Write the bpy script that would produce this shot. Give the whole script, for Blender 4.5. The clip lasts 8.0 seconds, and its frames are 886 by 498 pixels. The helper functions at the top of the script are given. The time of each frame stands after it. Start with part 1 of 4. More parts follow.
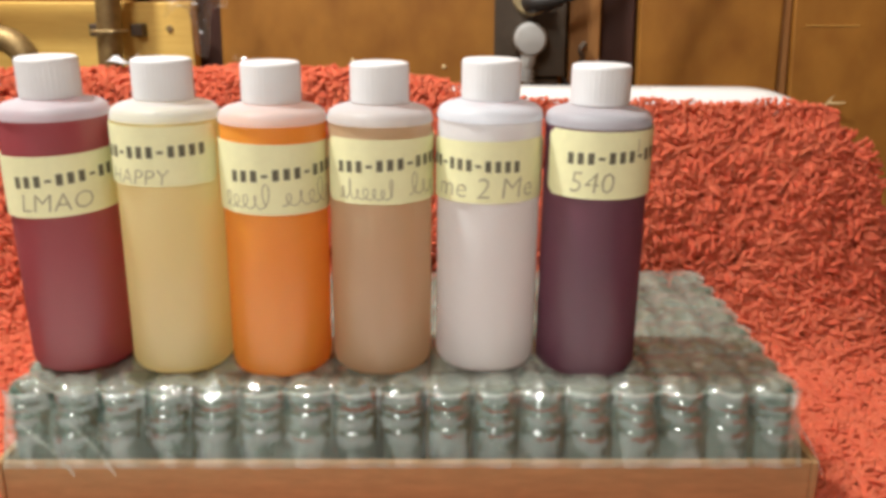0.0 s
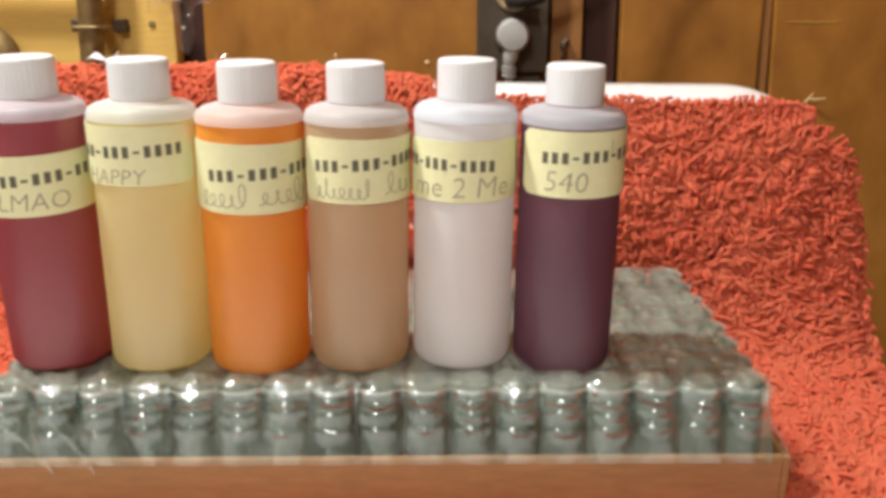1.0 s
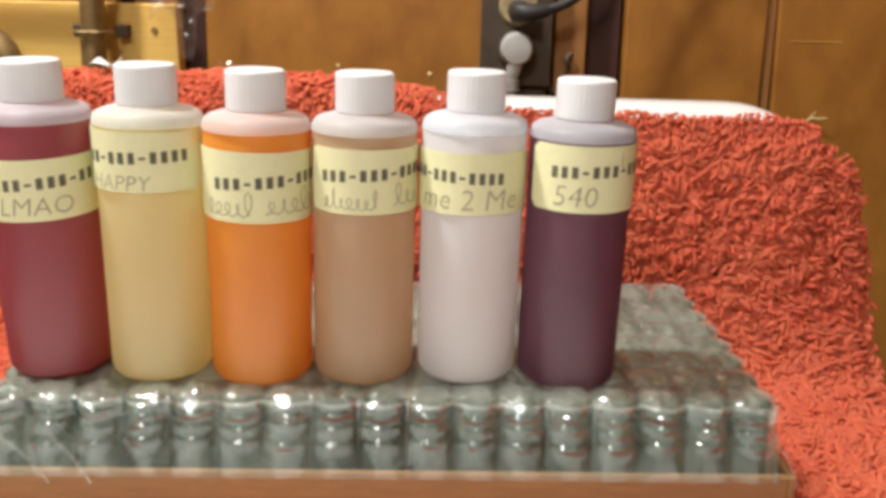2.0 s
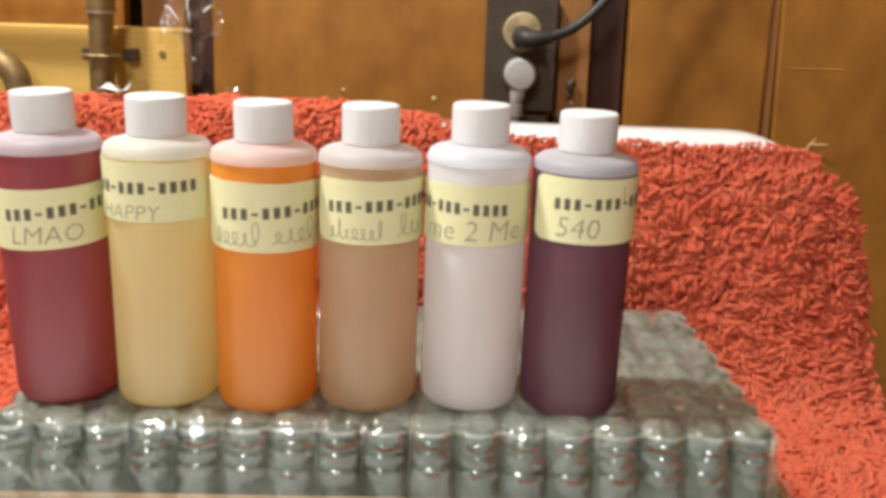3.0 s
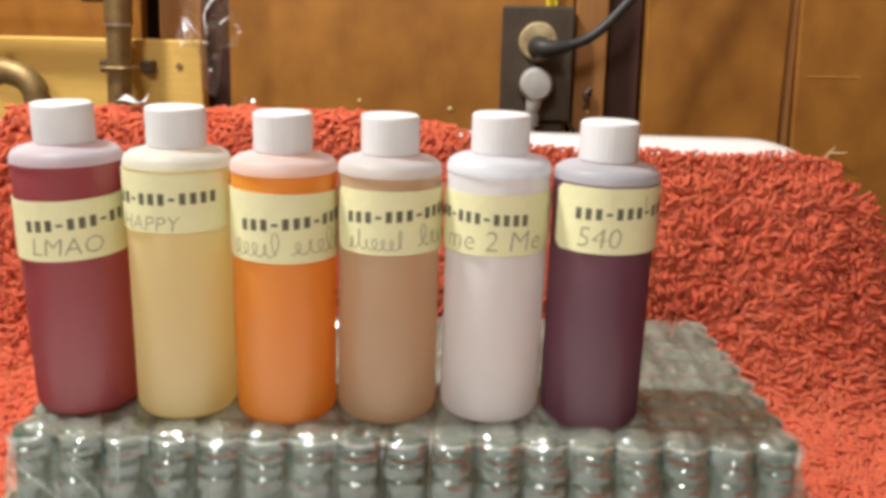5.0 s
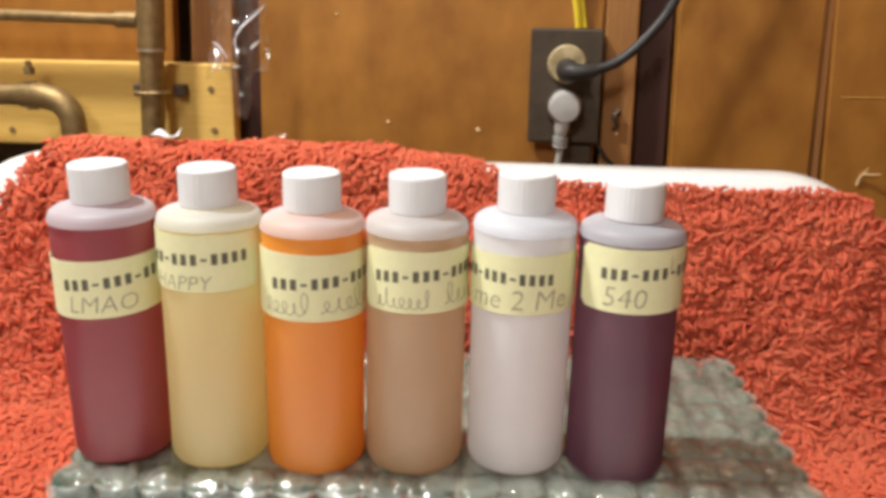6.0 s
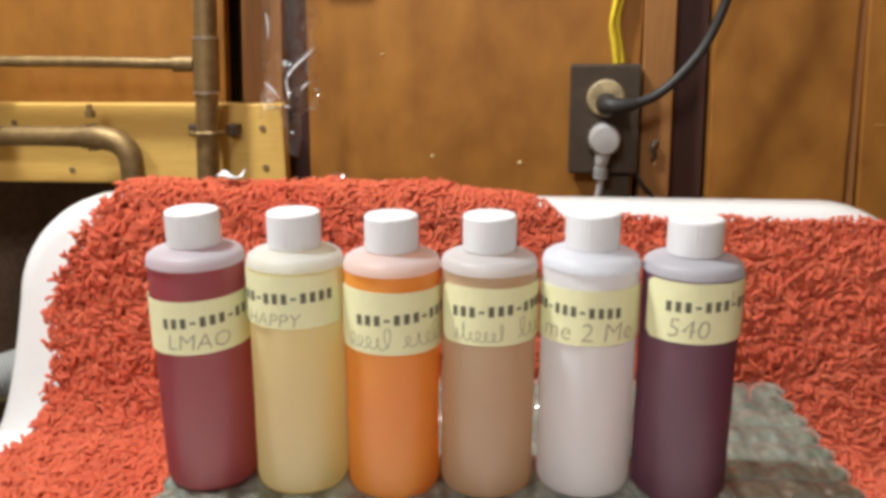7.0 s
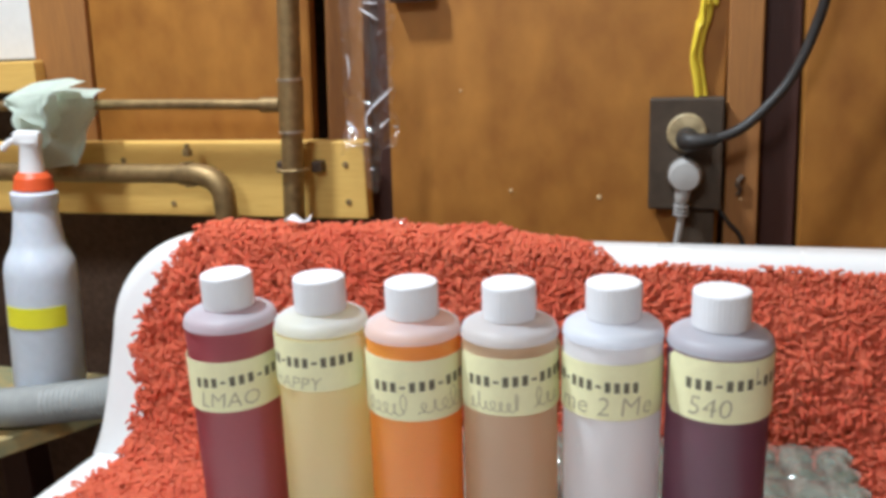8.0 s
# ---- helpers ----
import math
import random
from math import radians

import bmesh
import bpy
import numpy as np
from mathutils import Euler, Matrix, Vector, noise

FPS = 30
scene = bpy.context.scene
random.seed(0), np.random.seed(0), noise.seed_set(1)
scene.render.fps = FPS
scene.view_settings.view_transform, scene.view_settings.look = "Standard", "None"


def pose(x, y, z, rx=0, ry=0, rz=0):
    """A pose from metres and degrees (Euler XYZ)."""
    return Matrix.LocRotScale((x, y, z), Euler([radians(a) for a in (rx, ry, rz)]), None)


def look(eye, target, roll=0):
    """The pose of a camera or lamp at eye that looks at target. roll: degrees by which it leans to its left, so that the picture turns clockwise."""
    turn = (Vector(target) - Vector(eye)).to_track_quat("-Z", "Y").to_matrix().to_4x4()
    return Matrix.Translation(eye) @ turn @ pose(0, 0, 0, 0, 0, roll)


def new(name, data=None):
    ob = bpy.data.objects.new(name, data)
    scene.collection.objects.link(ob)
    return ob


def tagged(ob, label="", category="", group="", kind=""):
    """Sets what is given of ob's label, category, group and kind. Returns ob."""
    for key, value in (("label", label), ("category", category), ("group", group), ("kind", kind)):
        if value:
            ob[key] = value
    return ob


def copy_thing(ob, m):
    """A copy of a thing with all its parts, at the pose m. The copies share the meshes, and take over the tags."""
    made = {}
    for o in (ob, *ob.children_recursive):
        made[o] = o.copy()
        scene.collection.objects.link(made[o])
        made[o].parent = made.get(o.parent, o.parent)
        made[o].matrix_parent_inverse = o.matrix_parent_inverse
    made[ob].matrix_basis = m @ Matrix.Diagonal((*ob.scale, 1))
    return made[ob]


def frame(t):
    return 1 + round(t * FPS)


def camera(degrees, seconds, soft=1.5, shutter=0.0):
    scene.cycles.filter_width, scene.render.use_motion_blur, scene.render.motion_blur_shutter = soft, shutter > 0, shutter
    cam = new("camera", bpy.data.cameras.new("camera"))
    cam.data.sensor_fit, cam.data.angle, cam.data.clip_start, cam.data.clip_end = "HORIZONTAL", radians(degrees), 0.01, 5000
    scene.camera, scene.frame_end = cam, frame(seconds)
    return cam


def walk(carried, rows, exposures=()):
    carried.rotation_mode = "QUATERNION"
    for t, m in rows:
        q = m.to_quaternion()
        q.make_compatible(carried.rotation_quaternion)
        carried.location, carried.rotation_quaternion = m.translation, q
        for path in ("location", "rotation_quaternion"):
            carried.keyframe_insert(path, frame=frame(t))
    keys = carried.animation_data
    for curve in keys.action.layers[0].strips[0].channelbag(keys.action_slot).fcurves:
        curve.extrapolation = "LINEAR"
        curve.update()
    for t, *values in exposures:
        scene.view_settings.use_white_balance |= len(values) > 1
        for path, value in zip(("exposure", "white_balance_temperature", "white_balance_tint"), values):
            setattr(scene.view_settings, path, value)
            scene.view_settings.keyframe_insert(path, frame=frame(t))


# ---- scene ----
cam = camera(54.8, 8.0, soft=3.8)
PATH = [
    (0, (0.108, -0.407, 0.19), (-0.015, 1.497, -0.407), 0.0),
    (0.5, (0.114, -0.417, 0.191), (0.009, 1.487, -0.409), -0.1),
    (1, (0.115, -0.409, 0.194), (0.015, 1.491, -0.42), 0.1),
    (1.5, (0.109, -0.405, 0.192), (0.029, 1.498, -0.415), 1.0),
    (3, (0.107, -0.409, 0.201), (0.017, 1.511, -0.35), 1.6),
    (3.5, (0.106, -0.411, 0.205), (0.019, 1.51, -0.342), 1.5),
    (4, (0.114, -0.408, 0.197), (-0.013, 1.518, -0.326), 1.1),
    (4.2, (0.109, -0.406, 0.196), (0.0, 1.52, -0.33), 1.2),
    (5.5, (0.103, -0.407, 0.214), (-0.05, 1.516, -0.317), 1.0),
    (6, (0.104, -0.402, 0.235), (-0.085, 1.508, -0.325), 0.7),
    (6.5, (0.09, -0.411, 0.238), (-0.083, 1.508, -0.295), 0.5),
    (7, (0.078, -0.43, 0.25), (-0.152, 1.49, -0.26), -0.5),
    (7.5, (0.112, -0.41, 0.257), (-0.32, 1.478, -0.241), -1.7),
    (8, (0.138, -0.412, 0.282), (-0.404, 1.448, -0.215), -2.4),
]
walk(cam, [(t, look(eye, target, roll)) for t, eye, target, roll in PATH],
     exposures=[(0, 0.07, 6050, 7), (5.5, 0.06, 6050, 8), (6.5, -0.03, 5950, 8), (7, -0.06, 5800, 7), (7.5, -0.0, 5450, 6), (8, -0.1, 5250, 5)])

# ---------------------------------------------------------------- light
ROOM = dict(x0=-1.7, x1=1.7, y0=-2.3, y1=0.50, z0=-0.99, z1=1.45)
world = bpy.data.worlds.new("world")
world.use_nodes = True
world.node_tree.nodes["Background"].inputs[0].default_value = (1.0, 0.82, 0.6, 1)
world.node_tree.nodes["Background"].inputs[1].default_value = 0.02
scene.world = world


def area_lamp(name, place, target, size, watts, colour):
    data = bpy.data.lights.new(name, "AREA")
    data.shape, data.size, data.energy, data.color = "DISK", size, watts, colour
    ob = new(name, data)
    ob.matrix_world = look(place, target)
    return ob


area_lamp("ceiling_lamp_light", (-0.52, -0.02, 1.33), (0.0, 0.05, 0.0), 0.13, 24.5, (1.0, 0.94, 0.85))
# unseen fill light, added to brighten the fronts
area_lamp("room_fill_light", (-0.35, -1.35, 1.33), (0.0, 0.1, 0.0), 0.5, 19.5, (1.0, 0.94, 0.86))

# ---------------------------------------------------------------- materials


def mat(name, colour, rough=0.5, metal=0.0, vary=0.15, scale=12.0, fine=120.0, bump=0.15, bump_size=0.002, tint=None,
        stretch=(1, 1, 1), clear=0.0, trans=0.0, ior=1.45, rand=0.0, island=0.0, sss=0.0, spec=0.5, sheen=0.0):
    """Procedural surface: base colour varied by a large and a fine noise, roughness variation and fine relief."""
    m = bpy.data.materials.new(name)
    m.use_nodes = True
    nt = m.node_tree
    n, l = nt.nodes, nt.links
    b = n["Principled BSDF"]
    tc = n.new("ShaderNodeTexCoord")
    mp = n.new("ShaderNodeMapping")
    mp.inputs["Scale"].default_value = stretch
    l.new(tc.outputs["Object"], mp.inputs[0])
    big, small = n.new("ShaderNodeTexNoise"), n.new("ShaderNodeTexNoise")
    big.inputs["Scale"].default_value, big.inputs["Detail"].default_value = scale, 5
    small.inputs["Scale"].default_value, small.inputs["Detail"].default_value = fine, 4
    for q in (big, small):
        l.new(mp.outputs[0], q.inputs["Vector"])
    add = n.new("ShaderNodeMath")
    add.operation = "ADD"
    l.new(big.outputs[0], add.inputs[0])
    l.new(small.outputs[0], add.inputs[1])
    last = add.outputs[0]
    if rand or island:
        src = n.new("ShaderNodeObjectInfo" if rand else "ShaderNodeNewGeometry")
        out = src.outputs["Random"] if rand else src.outputs["Random Per Island"]
        sc = n.new("ShaderNodeMath")
        sc.operation = "MULTIPLY_ADD"
        l.new(out, sc.inputs[0])
        sc.inputs[1].default_value = rand or island
        l.new(last, sc.inputs[2])
        last = sc.outputs[0]
    ramp = n.new("ShaderNodeMapRange")
    ramp.inputs["From Min"].default_value = 0.65
    ramp.inputs["From Max"].default_value = 1.35 + (rand or island)
    l.new(last, ramp.inputs["Value"])
    mix = n.new("ShaderNodeMix")
    mix.data_type = "RGBA"
    dark = tint or tuple(c * (1 - vary) for c in colour)
    light = colour if tint else tuple(min(1, c * (1 + vary)) for c in colour)
    mix.inputs["A"].default_value = (*dark, 1)
    mix.inputs["B"].default_value = (*light, 1)
    l.new(ramp.outputs[0], mix.inputs["Factor"])
    l.new(mix.outputs["Result"], b.inputs["Base Color"])
    rr = n.new("ShaderNodeMapRange")
    rr.inputs["To Min"].default_value, rr.inputs["To Max"].default_value = max(0.02, rough - 0.08), min(1, rough + 0.08)
    l.new(big.outputs[0], rr.inputs["Value"])
    l.new(rr.outputs[0], b.inputs["Roughness"])
    b.inputs["Metallic"].default_value = metal
    b.inputs["Coat Weight"].default_value = clear
    b.inputs["Transmission Weight"].default_value = trans
    b.inputs["IOR"].default_value = ior
    b.inputs["Specular IOR Level"].default_value = spec
    b.inputs["Sheen Weight"].default_value = sheen
    b.inputs["Sheen Roughness"].default_value = 0.4
    b.inputs["Sheen Tint"].default_value = (*colour, 1)
    if sss:  # light spreads under the surface
        b.inputs["Subsurface Weight"].default_value = sss
        b.inputs["Subsurface Radius"].default_value = (0.012, 0.008, 0.006) if not island else (0.005, 0.002, 0.001)
        b.inputs["Subsurface Scale"].default_value = 1.0
    if bump:
        bp = n.new("ShaderNodeBump")
        bp.inputs["Strength"].default_value, bp.inputs["Distance"].default_value = bump, bump_size
        l.new(small.outputs[0], bp.inputs["Height"])
        l.new(bp.outputs[0], b.inputs["Normal"])
    return m


def sheet_mat(name, haze, gloss, rough, wrinkle, scale, haze_colour=(0.8, 0.8, 0.78), streak=1.0):
    """Clear plastic sheet or milky wall: mostly see-through, a little white haze and a wrinkled gloss."""
    m = bpy.data.materials.new(name)
    m.use_nodes = True
    nt = m.node_tree
    n, l = nt.nodes, nt.links
    n.remove(n["Principled BSDF"])
    out = n["Material Output"]
    clear, dif, glo = n.new("ShaderNodeBsdfTransparent"), n.new("ShaderNodeBsdfDiffuse"), n.new("ShaderNodeBsdfGlossy")
    dif.inputs["Color"].default_value = (*haze_colour, 1)
    glo.inputs["Color"].default_value = (0.95, 0.95, 0.95, 1)
    glo.inputs["Roughness"].default_value = rough
    tc, nz, bp = n.new("ShaderNodeTexCoord"), n.new("ShaderNodeTexNoise"), n.new("ShaderNodeBump")
    nz.inputs["Scale"].default_value, nz.inputs["Detail"].default_value, nz.inputs["Distortion"].default_value = scale, 3, 0.8
    mp = n.new("ShaderNodeMapping")
    mp.inputs["Rotation"].default_value = (0, 0, radians(-35))
    mp.inputs["Scale"].default_value = (1, streak, 1)
    l.new(tc.outputs["Object"], mp.inputs[0])
    l.new(mp.outputs[0], nz.inputs["Vector"])
    bp.inputs["Strength"].default_value, bp.inputs["Distance"].default_value = wrinkle, 0.004
    l.new(nz.outputs[0], bp.inputs["Height"])
    l.new(bp.outputs[0], glo.inputs["Normal"])
    a, c = n.new("ShaderNodeMixShader"), n.new("ShaderNodeMixShader")
    hz = n.new("ShaderNodeMapRange")
    hz.inputs["From Min"].default_value, hz.inputs["From Max"].default_value = 0.7, 1.3
    hz.inputs["To Min"].default_value, hz.inputs["To Max"].default_value = haze * 0.3, haze * 1.7
    cloud, both = n.new("ShaderNodeTexNoise"), n.new("ShaderNodeMath")
    cloud.inputs["Scale"].default_value, cloud.inputs["Detail"].default_value = scale / 5, 4
    l.new(tc.outputs["Object"], cloud.inputs["Vector"])
    l.new(nz.outputs[0], both.inputs[0])
    l.new(cloud.outputs[0], both.inputs[1])
    l.new(both.outputs[0], hz.inputs["Value"])
    l.new(hz.outputs[0], a.inputs[0])
    l.new(clear.outputs[0], a.inputs[1])
    l.new(dif.outputs[0], a.inputs[2])
    c.inputs[0].default_value = gloss
    l.new(a.outputs[0], c.inputs[1])
    l.new(glo.outputs[0], c.inputs[2])
    l.new(c.outputs[0], out.inputs["Surface"])
    return m


def milky_mat(name, haze, gloss, rough, colour, through_share=0.5):
    """Even milky plastic: part clear, part white haze that scatters light both ways, with a soft gloss."""
    m = bpy.data.materials.new(name)
    m.use_nodes = True
    nt = m.node_tree
    n, l = nt.nodes, nt.links
    n.remove(n["Principled BSDF"])
    clear, dif, tra, glo = n.new("ShaderNodeBsdfTransparent"), n.new("ShaderNodeBsdfDiffuse"), n.new("ShaderNodeBsdfTranslucent"), n.new("ShaderNodeBsdfGlossy")
    glo.inputs["Roughness"].default_value = rough
    for q in (dif, tra):
        q.inputs["Color"].default_value = (*colour, 1)
    both, a, c = n.new("ShaderNodeMixShader"), n.new("ShaderNodeMixShader"), n.new("ShaderNodeMixShader")
    for mix, share, one, two in ((both, through_share, dif, tra), (a, haze, clear, both), (c, gloss, a, glo)):
        mix.inputs[0].default_value = share
        l.new(one.outputs[0], mix.inputs[1])
        l.new(two.outputs[0], mix.inputs[2])
    l.new(c.outputs[0], n["Material Output"].inputs["Surface"])
    return m


def liquid_mat(name, colour, tint, clear=0.2):
    """Cloudy coloured liquid: scatters light back and lets a share of it through."""
    m = bpy.data.materials.new(name)
    m.use_nodes = True
    nt = m.node_tree
    n, l = nt.nodes, nt.links
    n.remove(n["Principled BSDF"])
    tc, nz, mix = n.new("ShaderNodeTexCoord"), n.new("ShaderNodeTexNoise"), n.new("ShaderNodeMix")
    nz.inputs["Scale"].default_value, nz.inputs["Detail"].default_value = 22, 3
    mix.data_type = "RGBA"
    mix.inputs["A"].default_value, mix.inputs["B"].default_value = (*tint, 1), (*colour, 1)
    l.new(tc.outputs["Object"], nz.inputs["Vector"])
    l.new(nz.outputs[0], mix.inputs["Factor"])
    dif, tra, body = n.new("ShaderNodeBsdfDiffuse"), n.new("ShaderNodeBsdfTranslucent"), n.new("ShaderNodeMixShader")
    for q in (dif, tra):
        l.new(mix.outputs["Result"], q.inputs["Color"])
    body.inputs[0].default_value = clear
    l.new(dif.outputs[0], body.inputs[1])
    l.new(tra.outputs[0], body.inputs[2])
    l.new(body.outputs[0], n["Material Output"].inputs["Surface"])
    return m


PLY = mat("plywood", (0.46, 0.205, 0.032), 0.5, vary=0.2, scale=4.5, fine=28, bump=0.06, tint=(0.25, 0.095, 0.013), stretch=(1.1, 1, 0.75))
STUD = mat("stud_wood", (0.41, 0.185, 0.045), 0.6, scale=8, fine=90, tint=(0.28, 0.125, 0.038), stretch=(4, 1, 0.3))
DARKWOOD = mat("dark_stained_wood", (0.06, 0.024, 0.018), 0.5, scale=8, fine=90, stretch=(4, 1, 0.3))
JOINT = mat("shaded_joint_wood", (0.3, 0.13, 0.035), 0.7, scale=8, fine=60, stretch=(4, 1, 0.3))
PINE = mat("pine_board", (0.84, 0.56, 0.15), 0.5, scale=9, fine=80, tint=(0.72, 0.43, 0.1), stretch=(0.35, 1, 4))
# the recess's shade is put into this wall's dark brown
SHADE = mat("shaded_recess_brown", (0.11, 0.065, 0.04), 0.85, vary=0.4, scale=6)
PAINT = mat("white_wall_paint", (0.76, 0.74, 0.7), 0.7, vary=0.04, bump=0.1)
CONCRETE = mat("grey_concrete", (0.28, 0.26, 0.23), 0.85, vary=0.25, scale=4, fine=60)
COPPER = mat("tarnished_copper", (0.38, 0.26, 0.11), 0.5, 0.65, vary=0.3, scale=25, tint=(0.2, 0.135, 0.06))
SOLDER = mat("solder_ring", (0.66, 0.6, 0.5), 0.3, 0.8, vary=0.2, scale=40)
RUST = mat("rusty_nail", (0.34, 0.22, 0.09), 0.7, 0.2, scale=90, tint=(0.2, 0.12, 0.05))
IRON = mat("dark_iron", (0.12, 0.085, 0.06), 0.5, 0.6, scale=60)
ENAMEL = mat("white_enamel", (0.85, 0.85, 0.84), 0.28, vary=0.02, scale=8, bump=0.03, clear=0.3)
PILE = mat("red_chenille", (0.95, 0.235, 0.125), 0.9, scale=16, fine=900, bump=0.9, tint=(0.72, 0.1, 0.055), island=0.4, spec=0.08, sheen=0.5, sss=0.25)
BACKING = mat("red_backing", (0.68, 0.08, 0.04), 0.9, scale=20)
CARD = mat("brown_cardboard", (0.41, 0.24, 0.105), 0.75, vary=0.16, scale=14, fine=160, stretch=(0.5, 2, 2))
CAPWHITE = mat("white_ribbed_plastic", (0.8, 0.8, 0.82), 0.42, vary=0.02, scale=30, bump=0.05)
SHOULDER = milky_mat("thick_milky_plastic", 0.7, 0.03, 0.42, (0.86, 0.89, 0.95), 0.5)
MILK = milky_mat("milky_plastic_wall", 0.0, 0.06, 0.3, (0.8, 0.84, 0.95), 0.0)
LABEL = mat("yellow_paper", (0.8, 0.78, 0.47), 0.7, vary=0.04, scale=40, fine=300, bump=0.1)
INK = mat("black_print", (0.13, 0.12, 0.08), 0.6, vary=0.1, scale=90)
PENCIL = mat("grey_pencil", (0.4, 0.37, 0.24), 0.7, vary=0.25, scale=200)
GLASS = mat("green_grey_glass", (0.11, 0.21, 0.165), 0.1, vary=0.4, scale=90, fine=200, bump=0.1, trans=0.55, ior=1.25, rand=0.5)
WRAP = sheet_mat("clear_shrink_wrap", 0.15, 0.14, 0.07, 0.1, 80, (0.64, 0.8, 0.7), 0.22)
CRUMPLED = sheet_mat("crumpled_shrink_wrap", 0.21, 0.18, 0.06, 0.25, 130, (0.78, 0.8, 0.68), 0.16)
FILM = sheet_mat("clear_cellophane", 0.025, 0.17, 0.1, 0.35, 60, (0.8, 0.8, 0.85), streak=0.4)
# white that paints the cellophane's glints; the white scrap wears it too
CREASE = mat("white_crease_glint_and_film", (0.85, 0.86, 0.9), 0.22, vary=0.05, bump=0.0, spec=1.0, clear=0.6)
BLACKPLATE = mat("black_cover_plate", (0.07, 0.05, 0.033), 0.5, vary=0.2, scale=40)
BRASSY = mat("dull_tan_plastic", (0.55, 0.44, 0.24), 0.5, scale=90, tint=(0.24, 0.18, 0.09))
RUBBER = mat("black_rubber", (0.03, 0.027, 0.025), 0.5, vary=0.2, scale=60)
GREYPLUG = mat("pale_grey_plastic", (0.45, 0.44, 0.42), 0.45, vary=0.04, scale=50)
YELLOW = mat("yellow_cable_sheath", (0.85, 0.66, 0.04), 0.4, vary=0.08, scale=50)
RAG = mat("pale_green_cloth", (0.78, 0.85, 0.76), 0.85, vary=0.08, scale=30, fine=400, bump=0.4)
SPRAY = mat("cloudy_white_plastic", (0.7, 0.75, 0.83), 0.35, vary=0.05, scale=15, bump=0.02, sss=0.2)
SPRAYWHITE = mat("white_nozzle_plastic", (0.85, 0.85, 0.85), 0.35, vary=0.03, bump=0.0)
REDPLASTIC = mat("orange_red_plastic", (0.8, 0.12, 0.03), 0.4, vary=0.05, bump=0.0)
YELLOWTAG = mat("bright_yellow_tag", (0.9, 0.85, 0.02), 0.5, vary=0.05)
HOSE = mat("grey_hose_plastic", (0.33, 0.34, 0.33), 0.5, vary=0.1, scale=20)
MOTTLED = mat("stained_board", (0.62, 0.4, 0.14), 0.7, scale=16, fine=45, tint=(0.17, 0.26, 0.17))
TAN = mat("tan_splinter", (0.75, 0.55, 0.28), 0.7)
LAMPGLASS = bpy.data.materials.new("lamp_glass")
LAMPGLASS.use_nodes = True
LAMPGLASS.node_tree.nodes["Principled BSDF"].inputs["Emission Color"].default_value = (1, 0.85, 0.65, 1)
LAMPGLASS.node_tree.nodes["Principled BSDF"].inputs["Emission Strength"].default_value = 4.0

# ---------------------------------------------------------------- mesh helpers


def part(name, bm, material, parent=None, label="", smooth=False, at=None):
    """One mesh object out of a bmesh, under a thing or a part."""
    me = bpy.data.meshes.new(name)
    bmesh.ops.recalc_face_normals(bm, faces=bm.faces[:])
    bm.to_mesh(me)
    bm.free()
    me.materials.append(material)
    if smooth:
        me.polygons.foreach_set("use_smooth", [True] * len(me.polygons))
        me.set_sharp_from_angle(angle=radians(40))
    ob = new(name, me)
    if parent:
        ob.parent = parent
    if at is not None:
        ob.matrix_basis = at
    if label:
        ob["label"] = label
    return ob


def thing(name, label, category, at=None, group="", kind=""):
    ob = new(name)
    ob.empty_display_size = 0.02
    if at is not None:
        ob.matrix_basis = at
    return tagged(ob, label, category, group, kind)


def box(x0, x1, y0, y1, z0, z1, bevel=0.0, bm=None, segs=2):
    bm2 = bmesh.new()
    bmesh.ops.create_cube(bm2, size=1.0)
    for v in bm2.verts:
        v.co = Vector(((x0 + x1) / 2 + v.co.x * (x1 - x0), (y0 + y1) / 2 + v.co.y * (y1 - y0), (z0 + z1) / 2 + v.co.z * (z1 - z0)))
    if bevel:
        bmesh.ops.bevel(bm2, geom=bm2.edges[:], offset=bevel, segments=segs, affect="EDGES", profile=0.5)
    if bm is None:
        return bm2
    me = bpy.data.meshes.new("tmp")
    bm2.to_mesh(me)
    bm2.free()
    bm.from_mesh(me)
    bpy.data.meshes.remove(me)
    return bm


def lathe(profile, segs=32, ribs=0, rib=0.0, rib_z=(0, 0)):
    """A solid of turning round z; profile: (radius, height) from the bottom up."""
    bm = bmesh.new()
    rings = []
    for r, z in profile:
        ring = []
        for i in range(segs):
            a = 2 * math.pi * i / segs
            q = r - (rib if ribs and i % 2 and rib_z[0] <= z <= rib_z[1] else 0)
            ring.append(bm.verts.new((q * math.cos(a), q * math.sin(a), z)))
        rings.append(ring)
    for lo, hi in zip(rings, rings[1:]):
        for i in range(segs):
            bm.faces.new((lo[i], lo[(i + 1) % segs], hi[(i + 1) % segs], hi[i]))
    bm.faces.new(rings[0][::-1])
    bm.faces.new(rings[-1])
    return bm


def smooth_path(points, steps=8):
    """Catmull-Rom through the points."""
    p = [Vector(q) for q in points]
    p = [2 * p[0] - p[1]] + p + [2 * p[-1] - p[-2]]
    out = []
    for a, b, c, d in zip(p, p[1:], p[2:], p[3:]):
        for k in range(steps):
            t = k / steps
            out.append(0.5 * ((2 * b) + (c - a) * t + (2 * a - 5 * b + 4 * c - d) * t * t + (3 * b - a - 3 * c + d) * t ** 3))
    out.append(p[-2])
    return out


